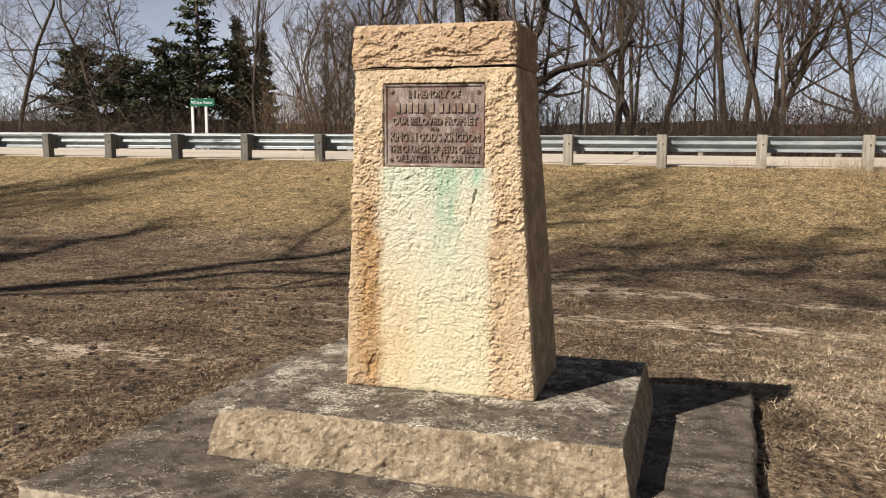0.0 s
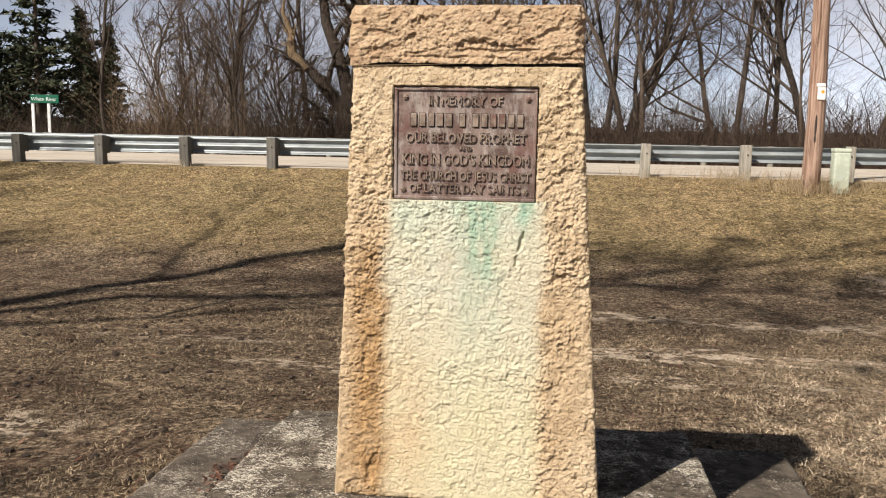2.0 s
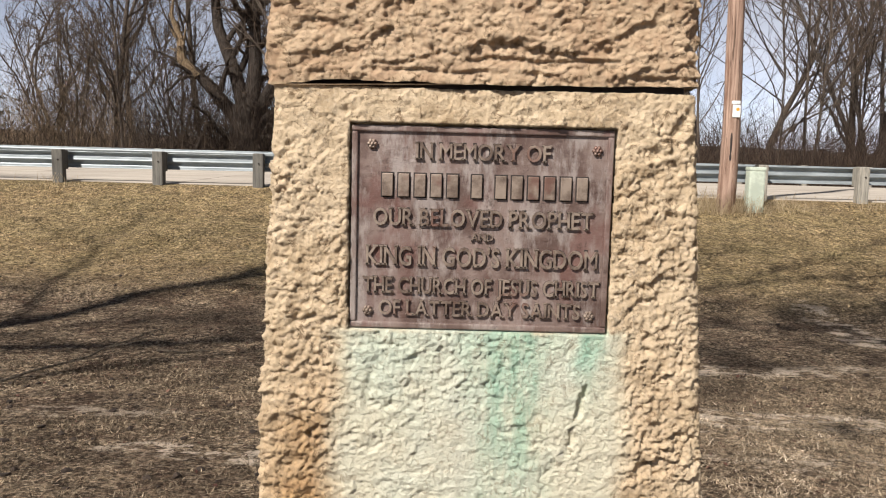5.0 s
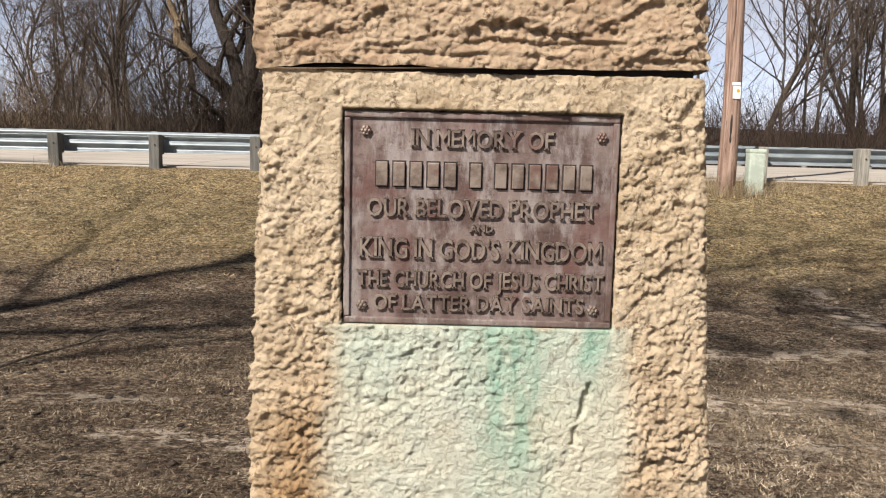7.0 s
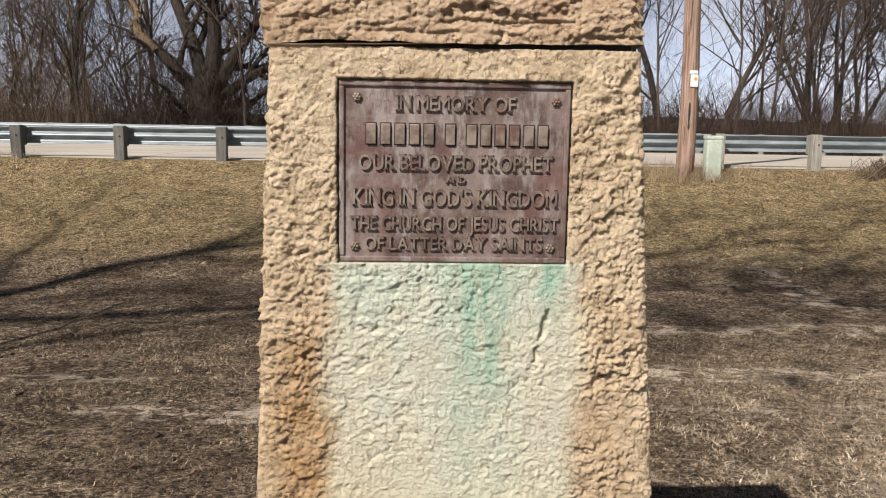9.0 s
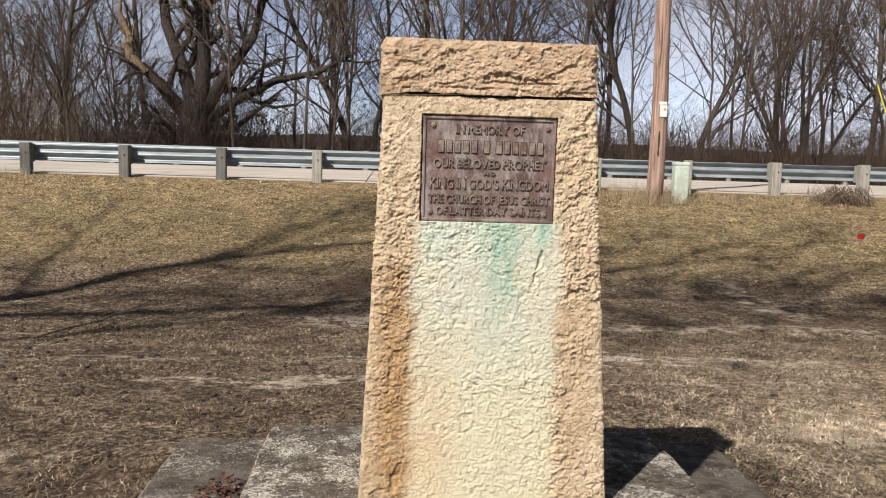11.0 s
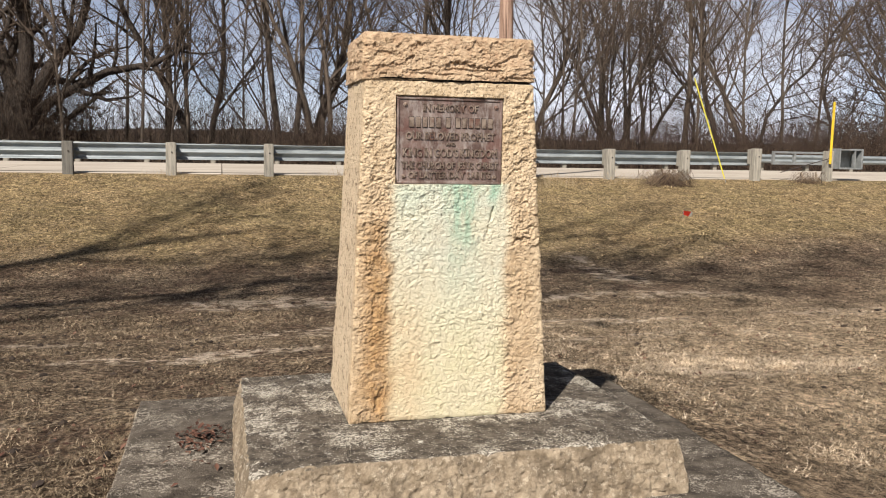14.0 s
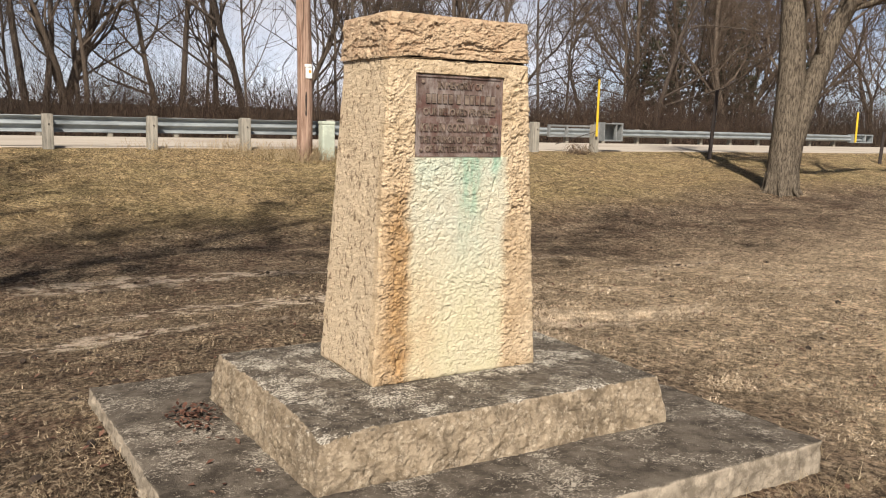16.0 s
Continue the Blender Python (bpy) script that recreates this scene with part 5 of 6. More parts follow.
def make_willow():
    """The old willow: a squat trunk, heavy crooked limbs, one snapped with pale torn wood."""
    rng = random.Random(41)
    o = options(kids=(8, 7, 5, 4), first=0.25, spread=0.9, upward=0.35, crook=0.2, taper=0.35, droop=0.25, length=(0.5, 0.5, 0.5, 0.6))
    thick, thin = Wood(), Wood()
    sprout(rng, thick, thin, None, None, 0, 0.85, 0, dict(o, kids=(4, 7, 5, 4), taper=0.8), [(0.1, 0, -0.4), (0, 0, 0.8), (-0.1, 0, 2.0), (0.0, 0, 3.2)])
    for path, r in (([(-0.3, 0, 2.4), (-1.3, -0.2, 3.6), (-2.2, -0.3, 4.6), (-2.9, -0.4, 5.0)], 0.34),
                    ([(-0.1, 0, 2.8), (-0.6, 0.2, 4.5), (-1.4, 0.4, 6.5), (-1.6, 0.4, 8.5), (-2.0, 0.5, 11)], 0.34),
                    ([(0.1, 0, 2.8), (0.3, 0, 5), (0.2, 0.2, 7.5), (0.6, 0.2, 10.5)], 0.38),
                    ([(0.2, 0, 2.6), (1.2, 0.1, 4.4), (2.3, 0.3, 6.0), (3.0, 0.3, 8.5)], 0.32),
                    ([(0.3, 0, 2.3), (1.6, -0.3, 3.2), (3.4, -0.4, 4.2), (5.2, -0.4, 4.6), (6.6, -0.3, 5.4)], 0.24),
                    ([(0.4, -0.2, 1.8), (1.4, -0.5, 1.9), (2.6, -0.8, 2.8), (3.4, -0.9, 3.4)], 0.15),
                    ([(-0.5, 0, 1.6), (-1.6, -0.5, 2.4), (-2.2, -0.6, 1.0), (-2.6, -0.7, -0.2)], 0.17)):
        sprout(rng, thick, thin, None, None, 0, r, 0, dict(o, first=0.2), path)
    t = tree("willow_tree", "old spreading willow with heavy crooked limbs", on_ground(-8.6, 35.2), 0, 1.0, (thick, thin), (DARK_BARK, TWIG))
    g, st, n = np.random.default_rng(43), Strands(), 620
    a, far = g.uniform(0, 2 * math.pi, n), np.abs(g.normal(0, 1.5, n)) + 0.7
    x, y = np.cos(a) * far, np.sin(a) * far * 0.7
    h = g.uniform(1.0, 4.6, n) * np.clip(1.6 - far / 4.0, 0.4, 1)
    px, py, pz = st.add(x, y, 0 * x - 0.1, h, g.uniform(0, 2 * math.pi, n), g.uniform(0.05, 0.8, n), g.uniform(0.008, 0.022, n))
    r = np.arange(n)
    for k in range(5):
        i = g.integers(1, 4, n)
        st.add(px[r, i], py[r, i], pz[r, i], h * g.uniform(0.1, 0.45, n), g.uniform(0, 2 * math.pi, n), g.uniform(0.5, 2.6, n), g.uniform(0.005, 0.012, n), 2)
    part("sucker_tangle", st.mesh("sucker_tangle", BRUSH), BRUSH, t, "tangle of thin dark shoots round the trunk")
    bm = bmesh.new()
    tube(bm, [(-2.1, -0.4, 4.3), (-2.7, -0.45, 5.0), (-2.75, -0.5, 5.9), (-3.1, -0.5, 6.8), (-3.0, -0.5, 7.6)], [0.24, 0.22, 0.15, 0.09, 0.03], 9)
    for k in range(7):
        a = rng.uniform(0, 6.3)
        z = rng.uniform(4.9, 6.4)
        tube(bm, [(-2.75 + 0.2 * math.cos(a), -0.5 + 0.2 * math.sin(a), z), (-2.8 + 0.45 * math.cos(a), -0.5 + 0.4 * math.sin(a), z + rng.uniform(-0.2, 0.9))], [0.07, 0.015], 5)
    part("broken_limb", bm, TORN, t, "snapped limb with torn pale yellow wood")


TORN = mat_bark("torn_wood", (0.15, 0.105, 0.06), (0.28, 0.20, 0.12))
make_willow()


def conifer(seed, height, radius, wide, kind):
    """Trunk and needle-clothed branches; kind 'spruce' is a dense cone, 'pine' an open ragged crown."""
    rng = np.random.default_rng(seed)
    wood = Wood()
    wood.limb([(0, 0, -0.3), (0.05, 0, height * 0.4), (0, 0.05, height * 0.75), (0, 0, height)], [radius, radius * 0.7, radius * 0.4, 0.02], 8)
    V, n_br = [], int(height * {"spruce": 10, "cedar": 7, "pine": 4.2}[kind])
    for b in range(n_br):
        f = (b + rng.random()) / n_br
        low = {"spruce": 0.06, "cedar": 0.08, "pine": 0.22}[kind]
        z = height * (low + (1 - low) * f)
        a = rng.uniform(0, 2 * math.pi)
        reach = wide * (((1 - f) ** 0.8 + 0.05) if kind == "spruce" else (0.35 + 0.65 * (1 - f) ** 0.6) * rng.uniform(0.5, 1.15)) * rng.uniform(0.8, 1.1)
        rise = -0.15 if kind == "spruce" else 0.12
        d = np.array([math.cos(a), math.sin(a), rise])
        tip = np.array([0, 0, z]) + d * reach + np.array([0, 0, 0.10 * reach])
        wood.limb([(0, 0, z), tuple(np.array([0, 0, z]) + d * reach * 0.5), tuple(tip)], [0.035, 0.022, 0.008], 4)
        m = int(16 + reach * (24 if kind == "spruce" else 20))
        s = rng.uniform(0.15, 1.0, m)[:, None]
        c = np.array([0, 0, z]) + d * reach * s + np.stack([rng.normal(0, 0.16 + 0.05 * reach, m), rng.normal(0, 0.16 + 0.05 * reach, m), rng.normal(-0.03, 0.10, m)], 1)
        out = d + rng.normal(0, 0.55, (m, 3))
        out /= np.linalg.norm(out, axis=1)[:, None]
        side = np.cross(out, rng.normal(0, 1, (m, 3)))
        side /= np.linalg.norm(side, axis=1)[:, None]
        l, w = rng.uniform(0.22, 0.48, m)[:, None], rng.uniform(0.05, 0.11, m)[:, None]
        V.append(np.stack([c - out * l * 0.4, c + side * w, c + out * l, c - side * w], 1).reshape(-1, 3))
    v = np.concatenate(V)
    i = np.arange(len(v) // 4) * 4
    return wood, from_arrays("needles", v, np.stack([i, i + 1, i + 2, i + 3], 1), NEEDLES)


def make_conifers():
    protos = {}
    for kind, x, y, spin, s in (("pine", -30.1, 45, 0, 1.0), ("spruce", -27.9, 46, 0, 0.82), ("spruce", -26.6, 47, 80, 0.74), ("low", -35.5, 44, 0, 0.9), ("low", -33.2, 46, 60, 1.05),
                                ("low", -31.0, 47, 120, 0.95), ("low", -38.5, 45, 200, 1.0), ("low", -41.5, 47, 250, 1.0), ("low", -28.0, 48, 20, 0.8), ("low", -34.3, 49, 300, 0.95), ("low", -36.9, 48, 30, 0.9), ("low", -40.0, 50, 90, 0.9), ("low", -30.0, 50, 220, 1.1), ("low", -32.2, 43, 10, 0.75), ("pine", 53.0, 46, 100, 0.9), ("pine", 58.5, 49, 200, 1.0), ("pine", 50.5, 48, 40, 0.85), ("pine", 46.5, 47, 300, 0.8), ("pine", 55.8, 45, 10, 0.75),
                                ("pine", 63.5, 46, 20, 0.95)):
        if kind not in protos:
            wood, needles = conifer(*{"pine": (51, 14, 0.20, 2.2, "pine"), "spruce": (52, 10.5, 0.16, 1.5, "spruce"), "low": (53, 7.0, 0.13, 2.6, "cedar")}[kind])
            t = thing("conifer_tree", on_ground(x, y), "dark green evergreen conifer in the roadside wood", "tree", "evergreens beyond the road")
            t.rotation_euler, t.scale = (0, 0, radians(spin)), (s,) * 3
            part("trunk", wood.mesh("trunk", BARK), BARK, t)
            part("needles", needles, NEEDLES, t, "dark green needle sprays")
            protos[kind] = t
        else:
            copy_thing(protos[kind], Matrix.Translation(on_ground(x, y)) @ pose(0, 0, 0, 0, 0, spin)).scale = (s,) * 3


make_conifers()


def brushwood(name, label, n, xr, rows, tall, thick, seed, mat):
    """Tangled undergrowth: thousands of thin stems with side twigs."""
    rng, st = np.random.default_rng(seed), Strands()
    x = rng.uniform(*xr, n)
    y = rng.choice(rows, n) + rng.uniform(-1.5, 2.5, n)
    z = ground_height(x, y) - 0.1
    clump = vnoise(np.stack([x, y, 0 * x], 1), 0.25, seed, 2)
    h = (tall[0] + (tall[1] - tall[0]) * np.clip((clump - 0.25) * 1.9, 0, 1) ** 1.5) * rng.uniform(0.55, 1.2, n)
    px, py, pz = st.add(x, y, z, h, rng.uniform(0, 2 * math.pi, n), rng.uniform(0.02, 0.9, n) ** 1.3, rng.uniform(0.5, 1.6, n) * thick)
    r = np.arange(n)
    for lvl in range(4):
        i = rng.integers(1, 4, n)
        st.add(px[r, i], py[r, i], pz[r, i], h * rng.uniform(0.15, 0.5, n), rng.uniform(0, 2 * math.pi, n), rng.uniform(0.4, 2.4, n), rng.uniform(0.3, 0.8, n) * thick, 2)
    tagged(new(name, st.mesh(name, mat)), label, "brushwood", kind="stuff")


brushwood("brushwood", "tangle of bare brown shrubs and saplings beyond the road", 5000, (-48, 62), [27, 30, 33, 36, 40], (0.9, 3.4), 0.013, 5, BRUSH)
brushwood("brushwood", "reddish-brown brambles and saplings along the far verge", 3400, (1, 38), [27.5, 30, 33], (1.5, 3.4), 0.012, 15, BRAMBLE)
brushwood("brushwood", "fine grey-brown twiggy thicket among the trees", 3700, (-16, 46), [35, 38, 42], (2.4, 7.5), 0.0075, 18, GREY_BRUSH)
brushwood("brushwood", "dark scrub under the evergreens beyond the road", 1500, (-50, -17), [29, 33, 37], (1.2, 3.4), 0.013, 21, BRUSH)
brushwood("far_thicket", "hazy bare thicket at the back of the wood", 3200, (-95, 110), [50, 57, 66], (1.8, 4.6), 0.045, 6, FAR_BRUSH)

brushwood("brushwood", "tall tan-coloured bare shrubs beyond the road", 760, (-21.5, -14.5), [38, 41], (2.5, 7.0), 0.011, 12, TAN_BRUSH)
# the wood closes in beyond the end of the rail
for k, x, y, spin, s in ((6, 49, 40, 10, 1.0), (7, 55, 38, 50, 1.05), (6, 60, 42, 90, 1.0), (7, 66, 40, 130, 1.1), (6, 57, 47, 170, 1.05), (7, 63, 50, 210, 1.1), (6, 70, 47, 20, 1.0), (7, 45, 36, 220, 0.9), (6, 76, 44, 80, 1.1), (6, 41, 34, 300, 0.95), (7, 38, 44, 20, 1.0), (6, 51, 52, 60, 1.1), (7, 47, 47, 110, 1.05), (6, 68, 55, 200, 1.1), (7, 73, 52, 250, 1.1), (7, 34, 47, 310, 0.95), (6, 82, 50, 30, 1.1)):
    copy_thing(firsts[k], Matrix.Translation(on_ground(x, y)) @ pose(0, 0, 0, 0, 0, spin)).scale = (s,) * 3
brushwood("brushwood", "dense brown scrub under the trees past the rail's end", 3000, (33, 90), [30, 34, 38, 43, 50], (2.0, 7.0), 0.020, 8, BRUSH)


def make_lawn_tree():
    """Two stems from one bole: one upright, one bending away."""
    rng = random.Random(31)
    o = options(kids=(9, 7, 6, 4), first=0.55, upward=0.4, spread=0.8, crook=0.12, taper=0.4)
    thick, thin = Wood(), Wood()
    r, d = 0.855, -0.518
    sprout(rng, thick, thin, None, None, 0, 0.345, 0, o, [(0, 0, -0.3), (0, 0, 0.25), (0.03, 0, 1.2), (0.04, 0.0, 2.4), (0.03, 0.1, 4.0), (0.2, 0.3, 6.5), (0.1, 0.4, 9.5), (0.4, 0.6, 13)])
    sprout(rng, thick, thin, None, None, 0, 0.25, 0, dict(o, first=0.35), [(0.06 * r, 0.06 * d, 0.3), (0.14 * r, 0.14 * d, 1.0), (0.38 * r, 0.38 * d, 1.9), (0.68 * r, 0.68 * d, 2.9), (1.05 * r, 1.05 * d, 3.8), (1.7 * r, 1.7 * d, 4.4), (2.9 * r, 2.9 * d, 5.2), (4.2 * r, 4.2 * d, 6.6)])
    sprout(rng, thick, thin, None, None, 0, 0.15, 0, dict(o, first=0.3), [(1.0 * r, 1.0 * d, 3.7), (1.1 * r, 1.1 * d, 5.0), (1.4 * r, 1.4 * d, 7.0), (1.2 * r, 1.2 * d, 9.0)])
    for k in range(7):
        a = k * 0.9 + 0.2
        thick.limb([(0.22 * math.cos(a), 0.22 * math.sin(a), 0.40), (0.31 * math.cos(a), 0.31 * math.sin(a), 0.10), (0.45 * math.cos(a), 0.45 * math.sin(a), -0.06)], [0.13, 0.07, 0.03], 6)
    tree("lawn_tree", "large grey-barked bare tree with two stems on the lawn", on_ground(13.05, 8.35), 0, 1.0, (thick, thin), (PALE_BARK, TWIG))


make_lawn_tree()


def shade_tree():
    """The great oak whose limbs and dry leaves shade the grass."""
    rng = random.Random(61)
    o = options(kids=(7, 6, 5, 4), first=0.35, spread=0.8, upward=0.2, crook=0.12, taper=0.35)
    thick, thin = Wood(), Wood()
    limbs = [([(-11.45, -4.9, -0.2), (-11.5, -4.8, 3), (-11.5, -4.5, 6), (-11.5, -4.3, 9.0), (-11.6, -2.9, 10.5), (-11.55, -1.9, 11.5), (-10.9, -1.5, 12.2), (-10.1, -1.1, 12.6), (-8.9, -0.4, 12.8)], 0.23),
             ([(-11.5, -4.3, 8.4), (-10.4, -2.7, 9.5), (-9.1, -2.6, 10.0), (-7.9, -2.5, 10.7), (-6.2, -2.0, 11.2)], 0.12),
             ([(-11.5, -4.4, 7.6), (-9.2, -3.2, 9.6), (-7.0, -1.9, 11.0), (-4.6, -1.0, 12.0), (-2.4, -0.6, 12.6)], 0.07),
             ([(-11.5, -4.4, 7.0), (-13.5, -3.0, 9.0), (-15.5, -1.5, 11.0)], 0.2)]
    for path, r in limbs:
        sprout(rng, thick, thin, None, None, 0, r, 0, dict(o, kids=(5, 5, 5, 4)) if r > 0.3 else o, [(x + 11.45, y + 4.9, z) for x, y, z in path])
    t = tree("oak_tree", "tall bare oak still holding some dry leaves", (-11.45, -4.9, 0.0), 0, 1.0, (thick, thin), (BARK, TWIG))
    # unseen leaf clumps, added where their shade mottles the lawn
    g = np.random.default_rng(62)
    V = []
    for cx, cy, cz, rx, ry, rz, n in ((-4.0, -2.1, 11.0, 3.4, 3.0, 0.9, 640), (-6.6, -2.3, 10.8, 3.0, 2.8, 0.9, 380), (-1.2, -2.3, 11.2, 3.2, 2.6, 0.9, 520), (-9.6, -2.8, 11.2, 2.6, 2.6, 0.9, 150)):
        twigs = g.normal(0, 0.48, (n // 14, 3)) * (rx, ry, rz) + (cx + 11.45, cy + 4.9, cz)
        q = twigs[g.integers(0, len(twigs), n)] + g.normal(0, 0.19, (n, 3))
        u, w = g.normal(0, 1, (n, 3)), g.normal(0, 1, (n, 3))
        u /= np.linalg.norm(u, axis=1)[:, None]
        w = np.cross(u, w)
        w /= np.linalg.norm(w, axis=1)[:, None]
        l = g.uniform(0.07, 0.13, n)[:, None]
        V.append(np.stack([q - u * l, q - u * l * 0.2 + w * l * 0.55, q + u * l, q + u * l * 0.1 - w * l * 0.55], 1).reshape(-1, 3))
    v = np.concatenate(V)
    i = np.arange(len(v) // 4) * 4
    part("dry_leaves", from_arrays("dry_leaves", v, np.stack([i, i + 1, i + 2, i + 3], 1), DEAD_LEAF), DEAD_LEAF, t, "clinging brown dry leaves")


shade_tree()
# unseen trees added on the near side, only to shade bank and posts
for x, y, spin in ((-19.5, 1.0, 40), (-24, -4, 130), (-17.5, 4.0, 250)):
    copy_thing(firsts[0], Matrix.Translation(on_ground(x, y)) @ pose(0, 0, 0, 0, 0, spin))


# ---- grass and litter ----


def lawn_z(p):
    return ground_height(p[:, 0], p[:, 1]) + (vnoise(p, 0.7, 3, 2) - 0.5) * 0.09 + (vnoise(p, 4.5, 5, 2) - 0.5) * 0.035


def lawn_points(rng, n, xr, y0, y1, power):
    p = np.stack([rng.uniform(*xr, n), y0 + (y1 - y0) * rng.random(n) ** power, np.zeros(n)], 1)
    on_slab = (p[:, 0] > -1.08) & (p[:, 0] < 1.26 + 0.03 * p[:, 1]) & (p[:, 1] > -0.86) & (p[:, 1] < 1.24)
    return p[~on_slab]


def grass_blades(name, label, tufts, each, mat, seed, long, wide, stand=0.85):
    """Tufts of short dry blades leaning out from their roots, and strays between them."""
    rng = np.random.default_rng(seed)
    n = len(tufts) * each
    az, far = rng.uniform(0, 2 * math.pi, n), np.abs(rng.normal(0, 1, n)) * np.repeat(rng.uniform(0.012, 0.055, len(tufts)), each)
    p = np.repeat(tufts, each, 0)
    p[:, 0] += np.cos(az) * far * 1.3
    p[:, 1] += np.sin(az) * far
    p = p[~((p[:, 0] > -1.08) & (p[:, 0] < 1.26 + 0.03 * p[:, 1]) & (p[:, 1] > -0.86) & (p[:, 1] < 1.24))]
    n = len(p)
    az = az[:n] + rng.normal(0, 0.9, n)
    p[:, 2] = lawn_z(p) - 0.003
    l = (0.014 + 0.045 * rng.random(n) ** 2) * long
    rise = rng.uniform(0.05, 1.0, n) ** 1.3 * np.interp(p[:, 1], [0, 9, 13], [1.0, 1.0, 0.9]) * stand
    w = rng.uniform(0.0009, 0.0024, n) * np.interp(p[:, 1], [-1, 2, 6, 14], [0.8, 1.1, 1.9, 3.2]) * wide
    d = np.stack([np.cos(az), np.sin(az), 0 * az], 1)
    s = np.stack([-np.sin(az), np.cos(az), rng.uniform(-0.6, 0.6, n)], 1)
    up = np.array([0, 0, 1.0])
    tip = p + d * (l * np.cos(rise))[:, None] + up * (l * np.sin(rise))[:, None]
    v = np.stack([p + s * w[:, None], tip, p - s * w[:, None]], 1).reshape(-1, 3)
    i = np.arange(n) * 3
    tagged(new(name, from_arrays(name, v, np.stack([i, i + 1, i + 2], 1), mat)), label, "grass", kind="stuff")


def all_grass():
    rng = np.random.default_rng(3)
    p = np.concatenate([lawn_points(rng, 60000, (-4.2, 5.2), -1.7, 5.5, 1.3), lawn_points(rng, 15000, (-13, 17), 3.0, 11.5, 0.9)])
    bare = 0.55 * vnoise(p, 1.6, 17, 3) + 0.45 * vnoise(p, 6.5, 18, 3, 0.6)
    for cx, cy, rx, ry, k in SCRAPES:
        bare = bare - 0.35 * k * np.exp(-((p[:, 0] - cx) / rx) ** 2 - ((p[:, 1] - cy) / ry) ** 2)
    p = p[rng.random(len(p)) < np.clip((bare - 0.40) * 9.0, 0.03, 1)]
    grass_blades("grass", "short dry brown and straw winter grass", p, 11, GRASS, 4, 0.8, 1.35, 0.85)
    # matted straw east of the slab, palest in one patch
    p = lawn_points(rng, 25000, (1.0, 6.5), -1.8, 4.6, 1.1)
    here = np.clip((vnoise(p, 3.2, 27, 4, 0.65) - 0.42) * 6, 0.04, 1)
    here = here * np.interp(p[:, 0], [1.2, 2.0, 6.5], [0.4, 0.85, 0.6]) * np.interp(p[:, 1], [-1.8, 0.3, 3.0, 4.6], [1.2, 1.1, 0.8, 0.1])
    here = np.maximum(here, 0.6 * np.exp(-((p[:, 0] - 2.1) / 0.8) ** 2 - ((p[:, 1] - 2.5) / 0.30) ** 2))
    p = p[rng.random(len(p)) < here]
    n = 2300
    q = np.stack([rng.normal(2.85, 0.36, n), rng.normal(1.92, 0.13, n), np.zeros(n)], 1)
    q[:, 1] += (2.85 - q[:, 0]) * 0.25 + (vnoise(q, 5, 31, 2) - 0.5) * 0.4
    grass_blades("grass", "pale matted straw grass beside the slab", np.concatenate([p, q]), 17, STRAW_GRASS, 5, 0.95, 1.0, 0.75)
    # golden tufts on the bank
    p = lawn_points(rng, 11000, (-13, 18), 8.2, 14.6, 1.0)
    here = np.clip((vnoise(p * (0.7, 1, 1), 2.2, 37, 3) - 0.36) * 5, 0.08, 1) * np.interp(p[:, 1], [8.2, 10.5], [0.2, 1.0])
    grass_blades("grass", "golden dry tufted grass on the bank", p[rng.random(len(p)) < here], 10, GOLD_GRASS, 6, 1.5, 1.5)


all_grass()


def straw_tufts():
    """Longer dry grass along the slab, round the pole and at the foot of the posts."""
    rng, st = np.random.default_rng(21), Strands()
    spots = [(5.03, 13.85, 0.5, 380, 0.34), (4.3, 14.3, 0.7, 260, 0.3), (5.6, 13.85, 0.4, 160, 0.25), (6.3, 14.3, 0.6, 150, 0.22), (2.2, 14.45, 0.8, 120, 0.22), (8.0, 14.4, 0.7, 120, 0.2),
             (3.6, 14.5, 0.5, 120, 0.3), (-1.7, 14.5, 0.4, 60, 0.2), (-7.4, 14.5, 0.5, 60, 0.2)]
    for cx, cy, r, n, h in spots:
        x, y = rng.normal(cx, r * 0.6, n), rng.normal(cy, r * 0.3, n)
        p = np.stack([x, y, 0 * x], 1)
        st.add(x, y, lawn_z(p) - 0.02, h * rng.uniform(0.4, 1.2, n), rng.uniform(0, 6.3, n), rng.uniform(0.1, 0.9, n), rng.uniform(0.003, 0.006, n), 3)
    for n, xs, ys in ((420, (-1.25, 1.4), (-1.02, -0.88)), (420, (1.28, 1.46), (-0.8, 1.3)), (260, (-1.24, -1.10), (-0.8, 1.3)), (260, (-1.1, 1.35), (1.26, 1.42))):
        x, y = rng.uniform(*xs, n), rng.uniform(*ys, n)
        st.add(x, y, ground_height(x, y) - 0.02, rng.uniform(0.015, 0.065, n), rng.uniform(0, 6.3, n), rng.uniform(0.3, 2.0, n), rng.uniform(0.001, 0.002, n), 3)
    tagged(new("straw_tufts", st.mesh("straw_tufts", STRAW)), "longer pale dry grass round posts and slab edge", "grass", kind="stuff")


STRAW = mat_varied("pale_straw", ((0.25, 0.18, 0.10), (0.42, 0.32, 0.19), (0.55, 0.44, 0.28)))
straw_tufts()


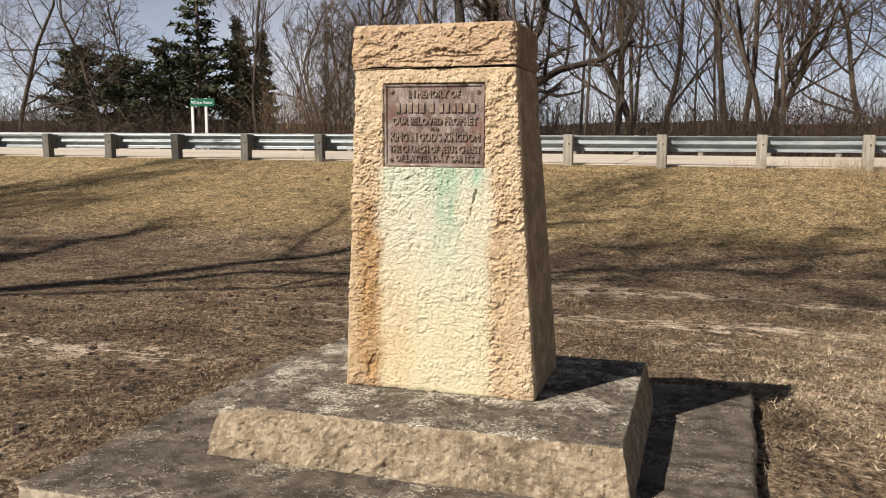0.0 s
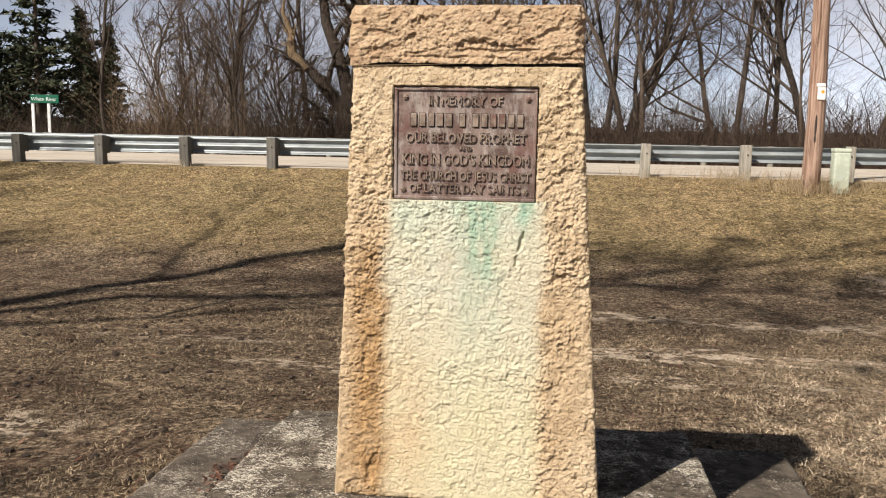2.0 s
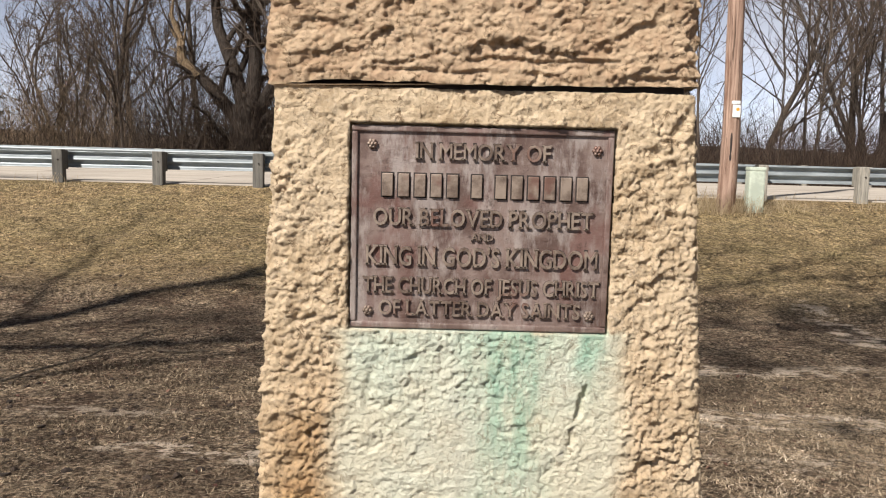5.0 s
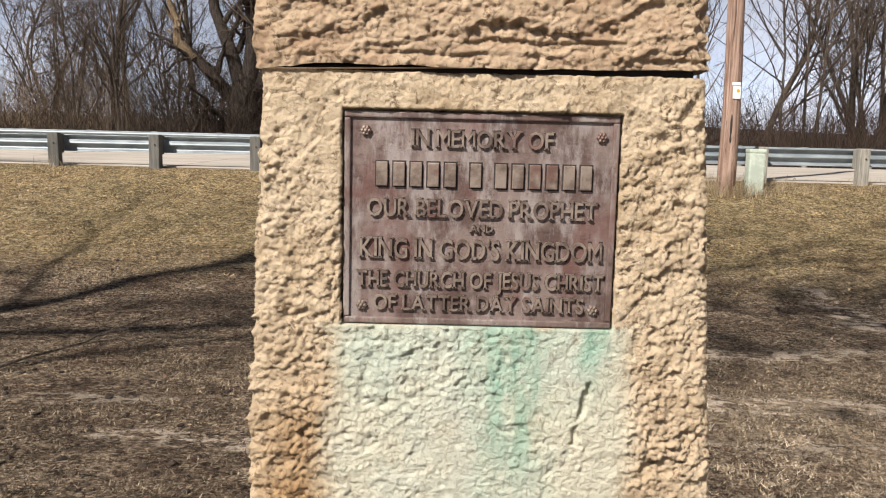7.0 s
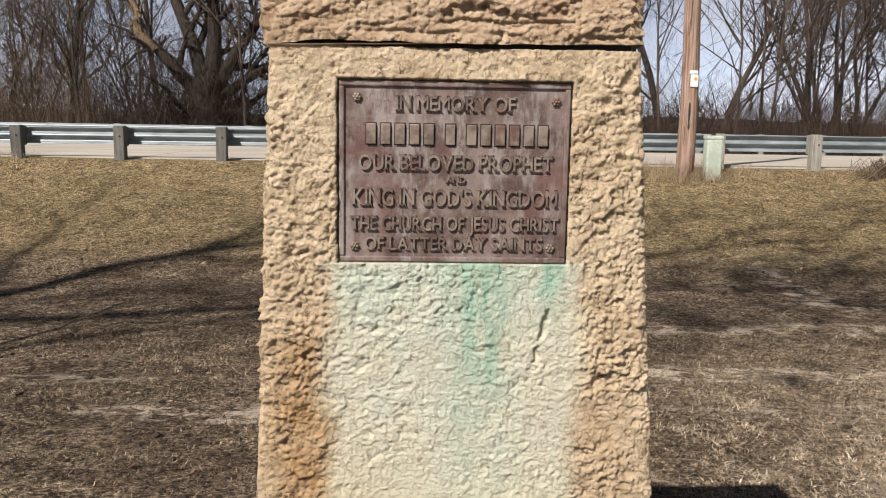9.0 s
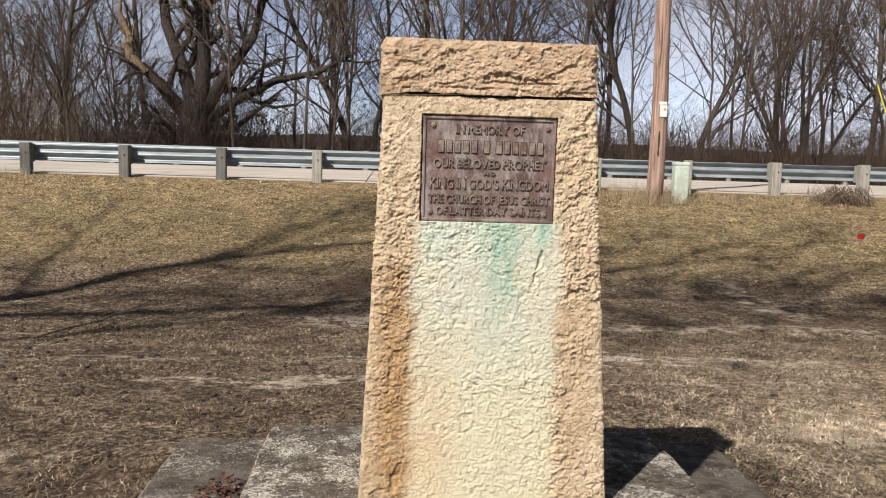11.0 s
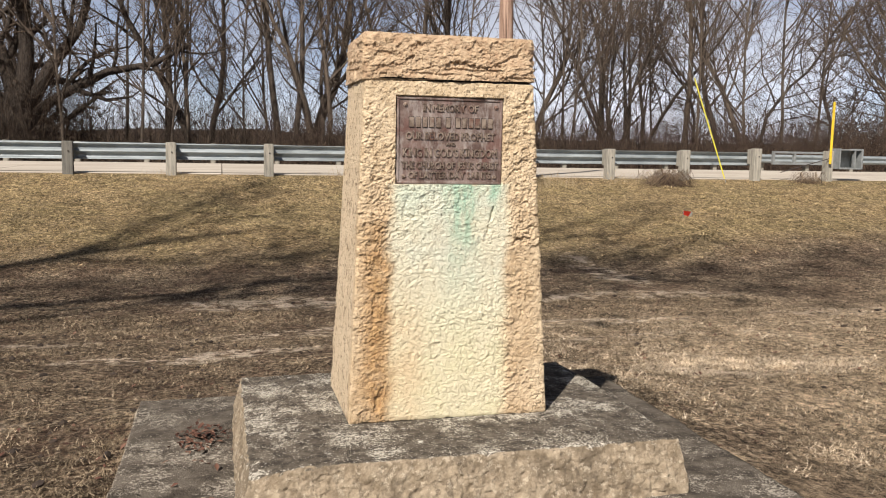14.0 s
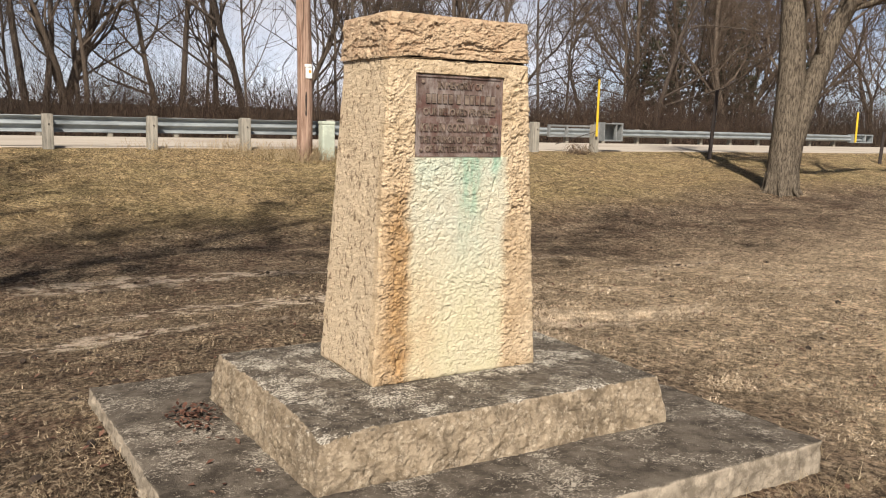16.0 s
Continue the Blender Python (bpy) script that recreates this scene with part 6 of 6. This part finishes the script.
def leaf_mesh(name, pts, rng, size, mat):
    """Curled dead leaves at the points, each two bent halves."""
    n = len(pts)
    az, l = rng.uniform(0, 6.3, n), rng.uniform(*size, n)
    d = np.stack([np.cos(az), np.sin(az), rng.uniform(-0.2, 0.5, n)], 1)
    s = np.stack([-np.sin(az), np.cos(az), rng.uniform(-0.3, 0.3, n)], 1)
    up = np.array([0, 0, 1.0])
    curl = rng.uniform(0.05, 0.4, n)[:, None]
    L = l[:, None]
    v = np.stack([pts - d * L, pts - d * L * 0.1 + s * L * 0.55 + up * L * curl, pts + d * L + up * L * curl * 0.6, pts + d * L * 0.1 - s * L * 0.55 + up * L * curl, pts + up * L * 0.02], 1).reshape(-1, 3)
    i = np.arange(n) * 5
    f = np.concatenate([np.stack([i, i + 4, i + 1], 1), np.stack([i + 4, i + 2, i + 1], 1), np.stack([i, i + 3, i + 4], 1), np.stack([i + 4, i + 3, i + 2], 1)])
    return from_arrays(name, v, f, mat)


def litter():
    rng = np.random.default_rng(9)
    # caught in the corner of slab and plinth
    n = 130
    q = np.stack([rng.normal(-0.79, 0.05, n), rng.normal(0.56, 0.10, n), 0.200 + rng.uniform(0, 0.022, n)], 1)
    m = 14
    q2 = np.stack([rng.uniform(-1.0, -0.70, m), rng.uniform(-0.35, 0.5, m), np.full(m, 0.216)], 1)
    tagged(new("leaf_litter", leaf_mesh("leaf_litter", np.concatenate([q, q2]), rng, (0.008, 0.020), DEAD_LEAF)), "curled brown dead leaves caught beside the plinth", "dead leaves", kind="stuff")
    p = lawn_points(rng, 2600, (-7, 9), -1.8, 9.0, 1.2)
    p[:, 2] = lawn_z(p) + 0.008
    tagged(new("fallen_leaves", leaf_mesh("fallen_leaves", p, rng, (0.008, 0.024), DEAD_LEAF)), "scattered brown dead leaves on the lawn", "dead leaves", kind="stuff")
    # dark clods of earth
    p = np.concatenate([lawn_points(rng, 160, (-6, 8), -1.5, 9.5, 1.1), lawn_points(rng, 260, (-4.5, -0.6), -0.9, 5.0, 1.2)])
    dice = random.Random(19)
    p[:, 2] = lawn_z(p)
    bm = bmesh.new()
    for x, y, z in p:
        r = dice.uniform(0.008, 0.024)
        g = bmesh.ops.create_icosphere(bm, subdivisions=1, radius=1, matrix=Matrix.Translation((x, y, z + r * 0.2)) @ pose(0, 0, 0, 0, 0, dice.uniform(0, 360)) @ Matrix.Diagonal((r * 1.4, r, r * 0.7, 1)))
        for v in g["verts"]:
            v.co += Vector((dice.uniform(-1, 1), dice.uniform(-1, 1), dice.uniform(-1, 1))) * r * 0.25
    tagged(part("earth_clods", bm, CLOD), "dark clods of earth and droppings on the lawn", "clods", kind="stuff")


CLOD = plain("dark_earth", (0.045, 0.030, 0.020), 0.95, wear=0.5, scale=30)
litter()


def fallen_twig(place, spin, seed, size, label):
    """A forked stick lying on the grass."""
    rng = random.Random(seed)
    t = thing("fallen_branch", place, label, "stick")
    t.rotation_euler = (0, 0, radians(spin))
    bm = bmesh.new()
    pts = [Vector((0, 0, 0))]
    for k in range(7):
        pts.append(pts[-1] + Vector((size / 7, rng.gauss(0, size * 0.025), rng.gauss(0, 0.006))))
    tube(bm, pts, [0.010 - 0.0009 * k for k in range(8)], 6)
    part("stem", bm, PALE_BARK, t)
    for k in (2, 4, 5):
        bm = bmesh.new()
        s = rng.choice((-1, 1))
        tube(bm, [pts[k], pts[k] + Vector((size * 0.10, s * size * 0.07, 0.02)), pts[k] + Vector((size * 0.22, s * size * 0.10, 0.01))], [0.006, 0.004, 0.002], 5)
        part("side_twig", bm, PALE_BARK, t)


fallen_twig((-3.1, 4.55, -0.165), 70, 3, 1.9, "long thin bare stick lying on the grass")
fallen_twig((-2.4, 5.75, -0.20), 20, 5, 0.45, "short forked stick lying on the grass")


def twig_heap(place, seed, n, size, label, name="twig_heap"):
    """A small heap of dead stems."""
    rng = random.Random(seed)
    t = thing(name, place, label, "brush heap")
    bm = bmesh.new()
    for k in range(n):
        a, b = rng.uniform(0, 6.3), rng.uniform(0, 6.3)
        c = Vector((rng.gauss(0, size * 0.35), rng.gauss(0, size * 0.25), 0))
        d = Vector((math.cos(a) * size * rng.uniform(0.2, 0.6), math.sin(a) * size * rng.uniform(0.2, 0.5), 0))
        h = size * rng.uniform(0.1, 0.6)
        r = rng.uniform(0.0018, 0.0045) * (1 + size)
        tube(bm, [c - d, c + Vector((0, 0, h)), c + d + Vector((0, 0, rng.uniform(-0.02, h * 0.5)))], [r, r * 0.8, r * 0.4], 4)
    part("tangle", bm, HEAP, t)


HEAP = mat_varied("dead_stems", ((0.04, 0.026, 0.018), (0.10, 0.068, 0.045), (0.22, 0.16, 0.10)))
twig_heap((-3.25, 3.45, -0.12), 4, 22, 0.13, "small clump of dead weed stems on the lawn", "weed_clump")
twig_heap((8.95, 14.15, 0.62), 6, 260, 0.70, "heap of dark dead stems by the guardrail", "brush_heap")
twig_heap((12.9, 14.5, 0.70), 7, 110, 0.5, "heap of dark dead stems by the guardrail", "brush_heap")
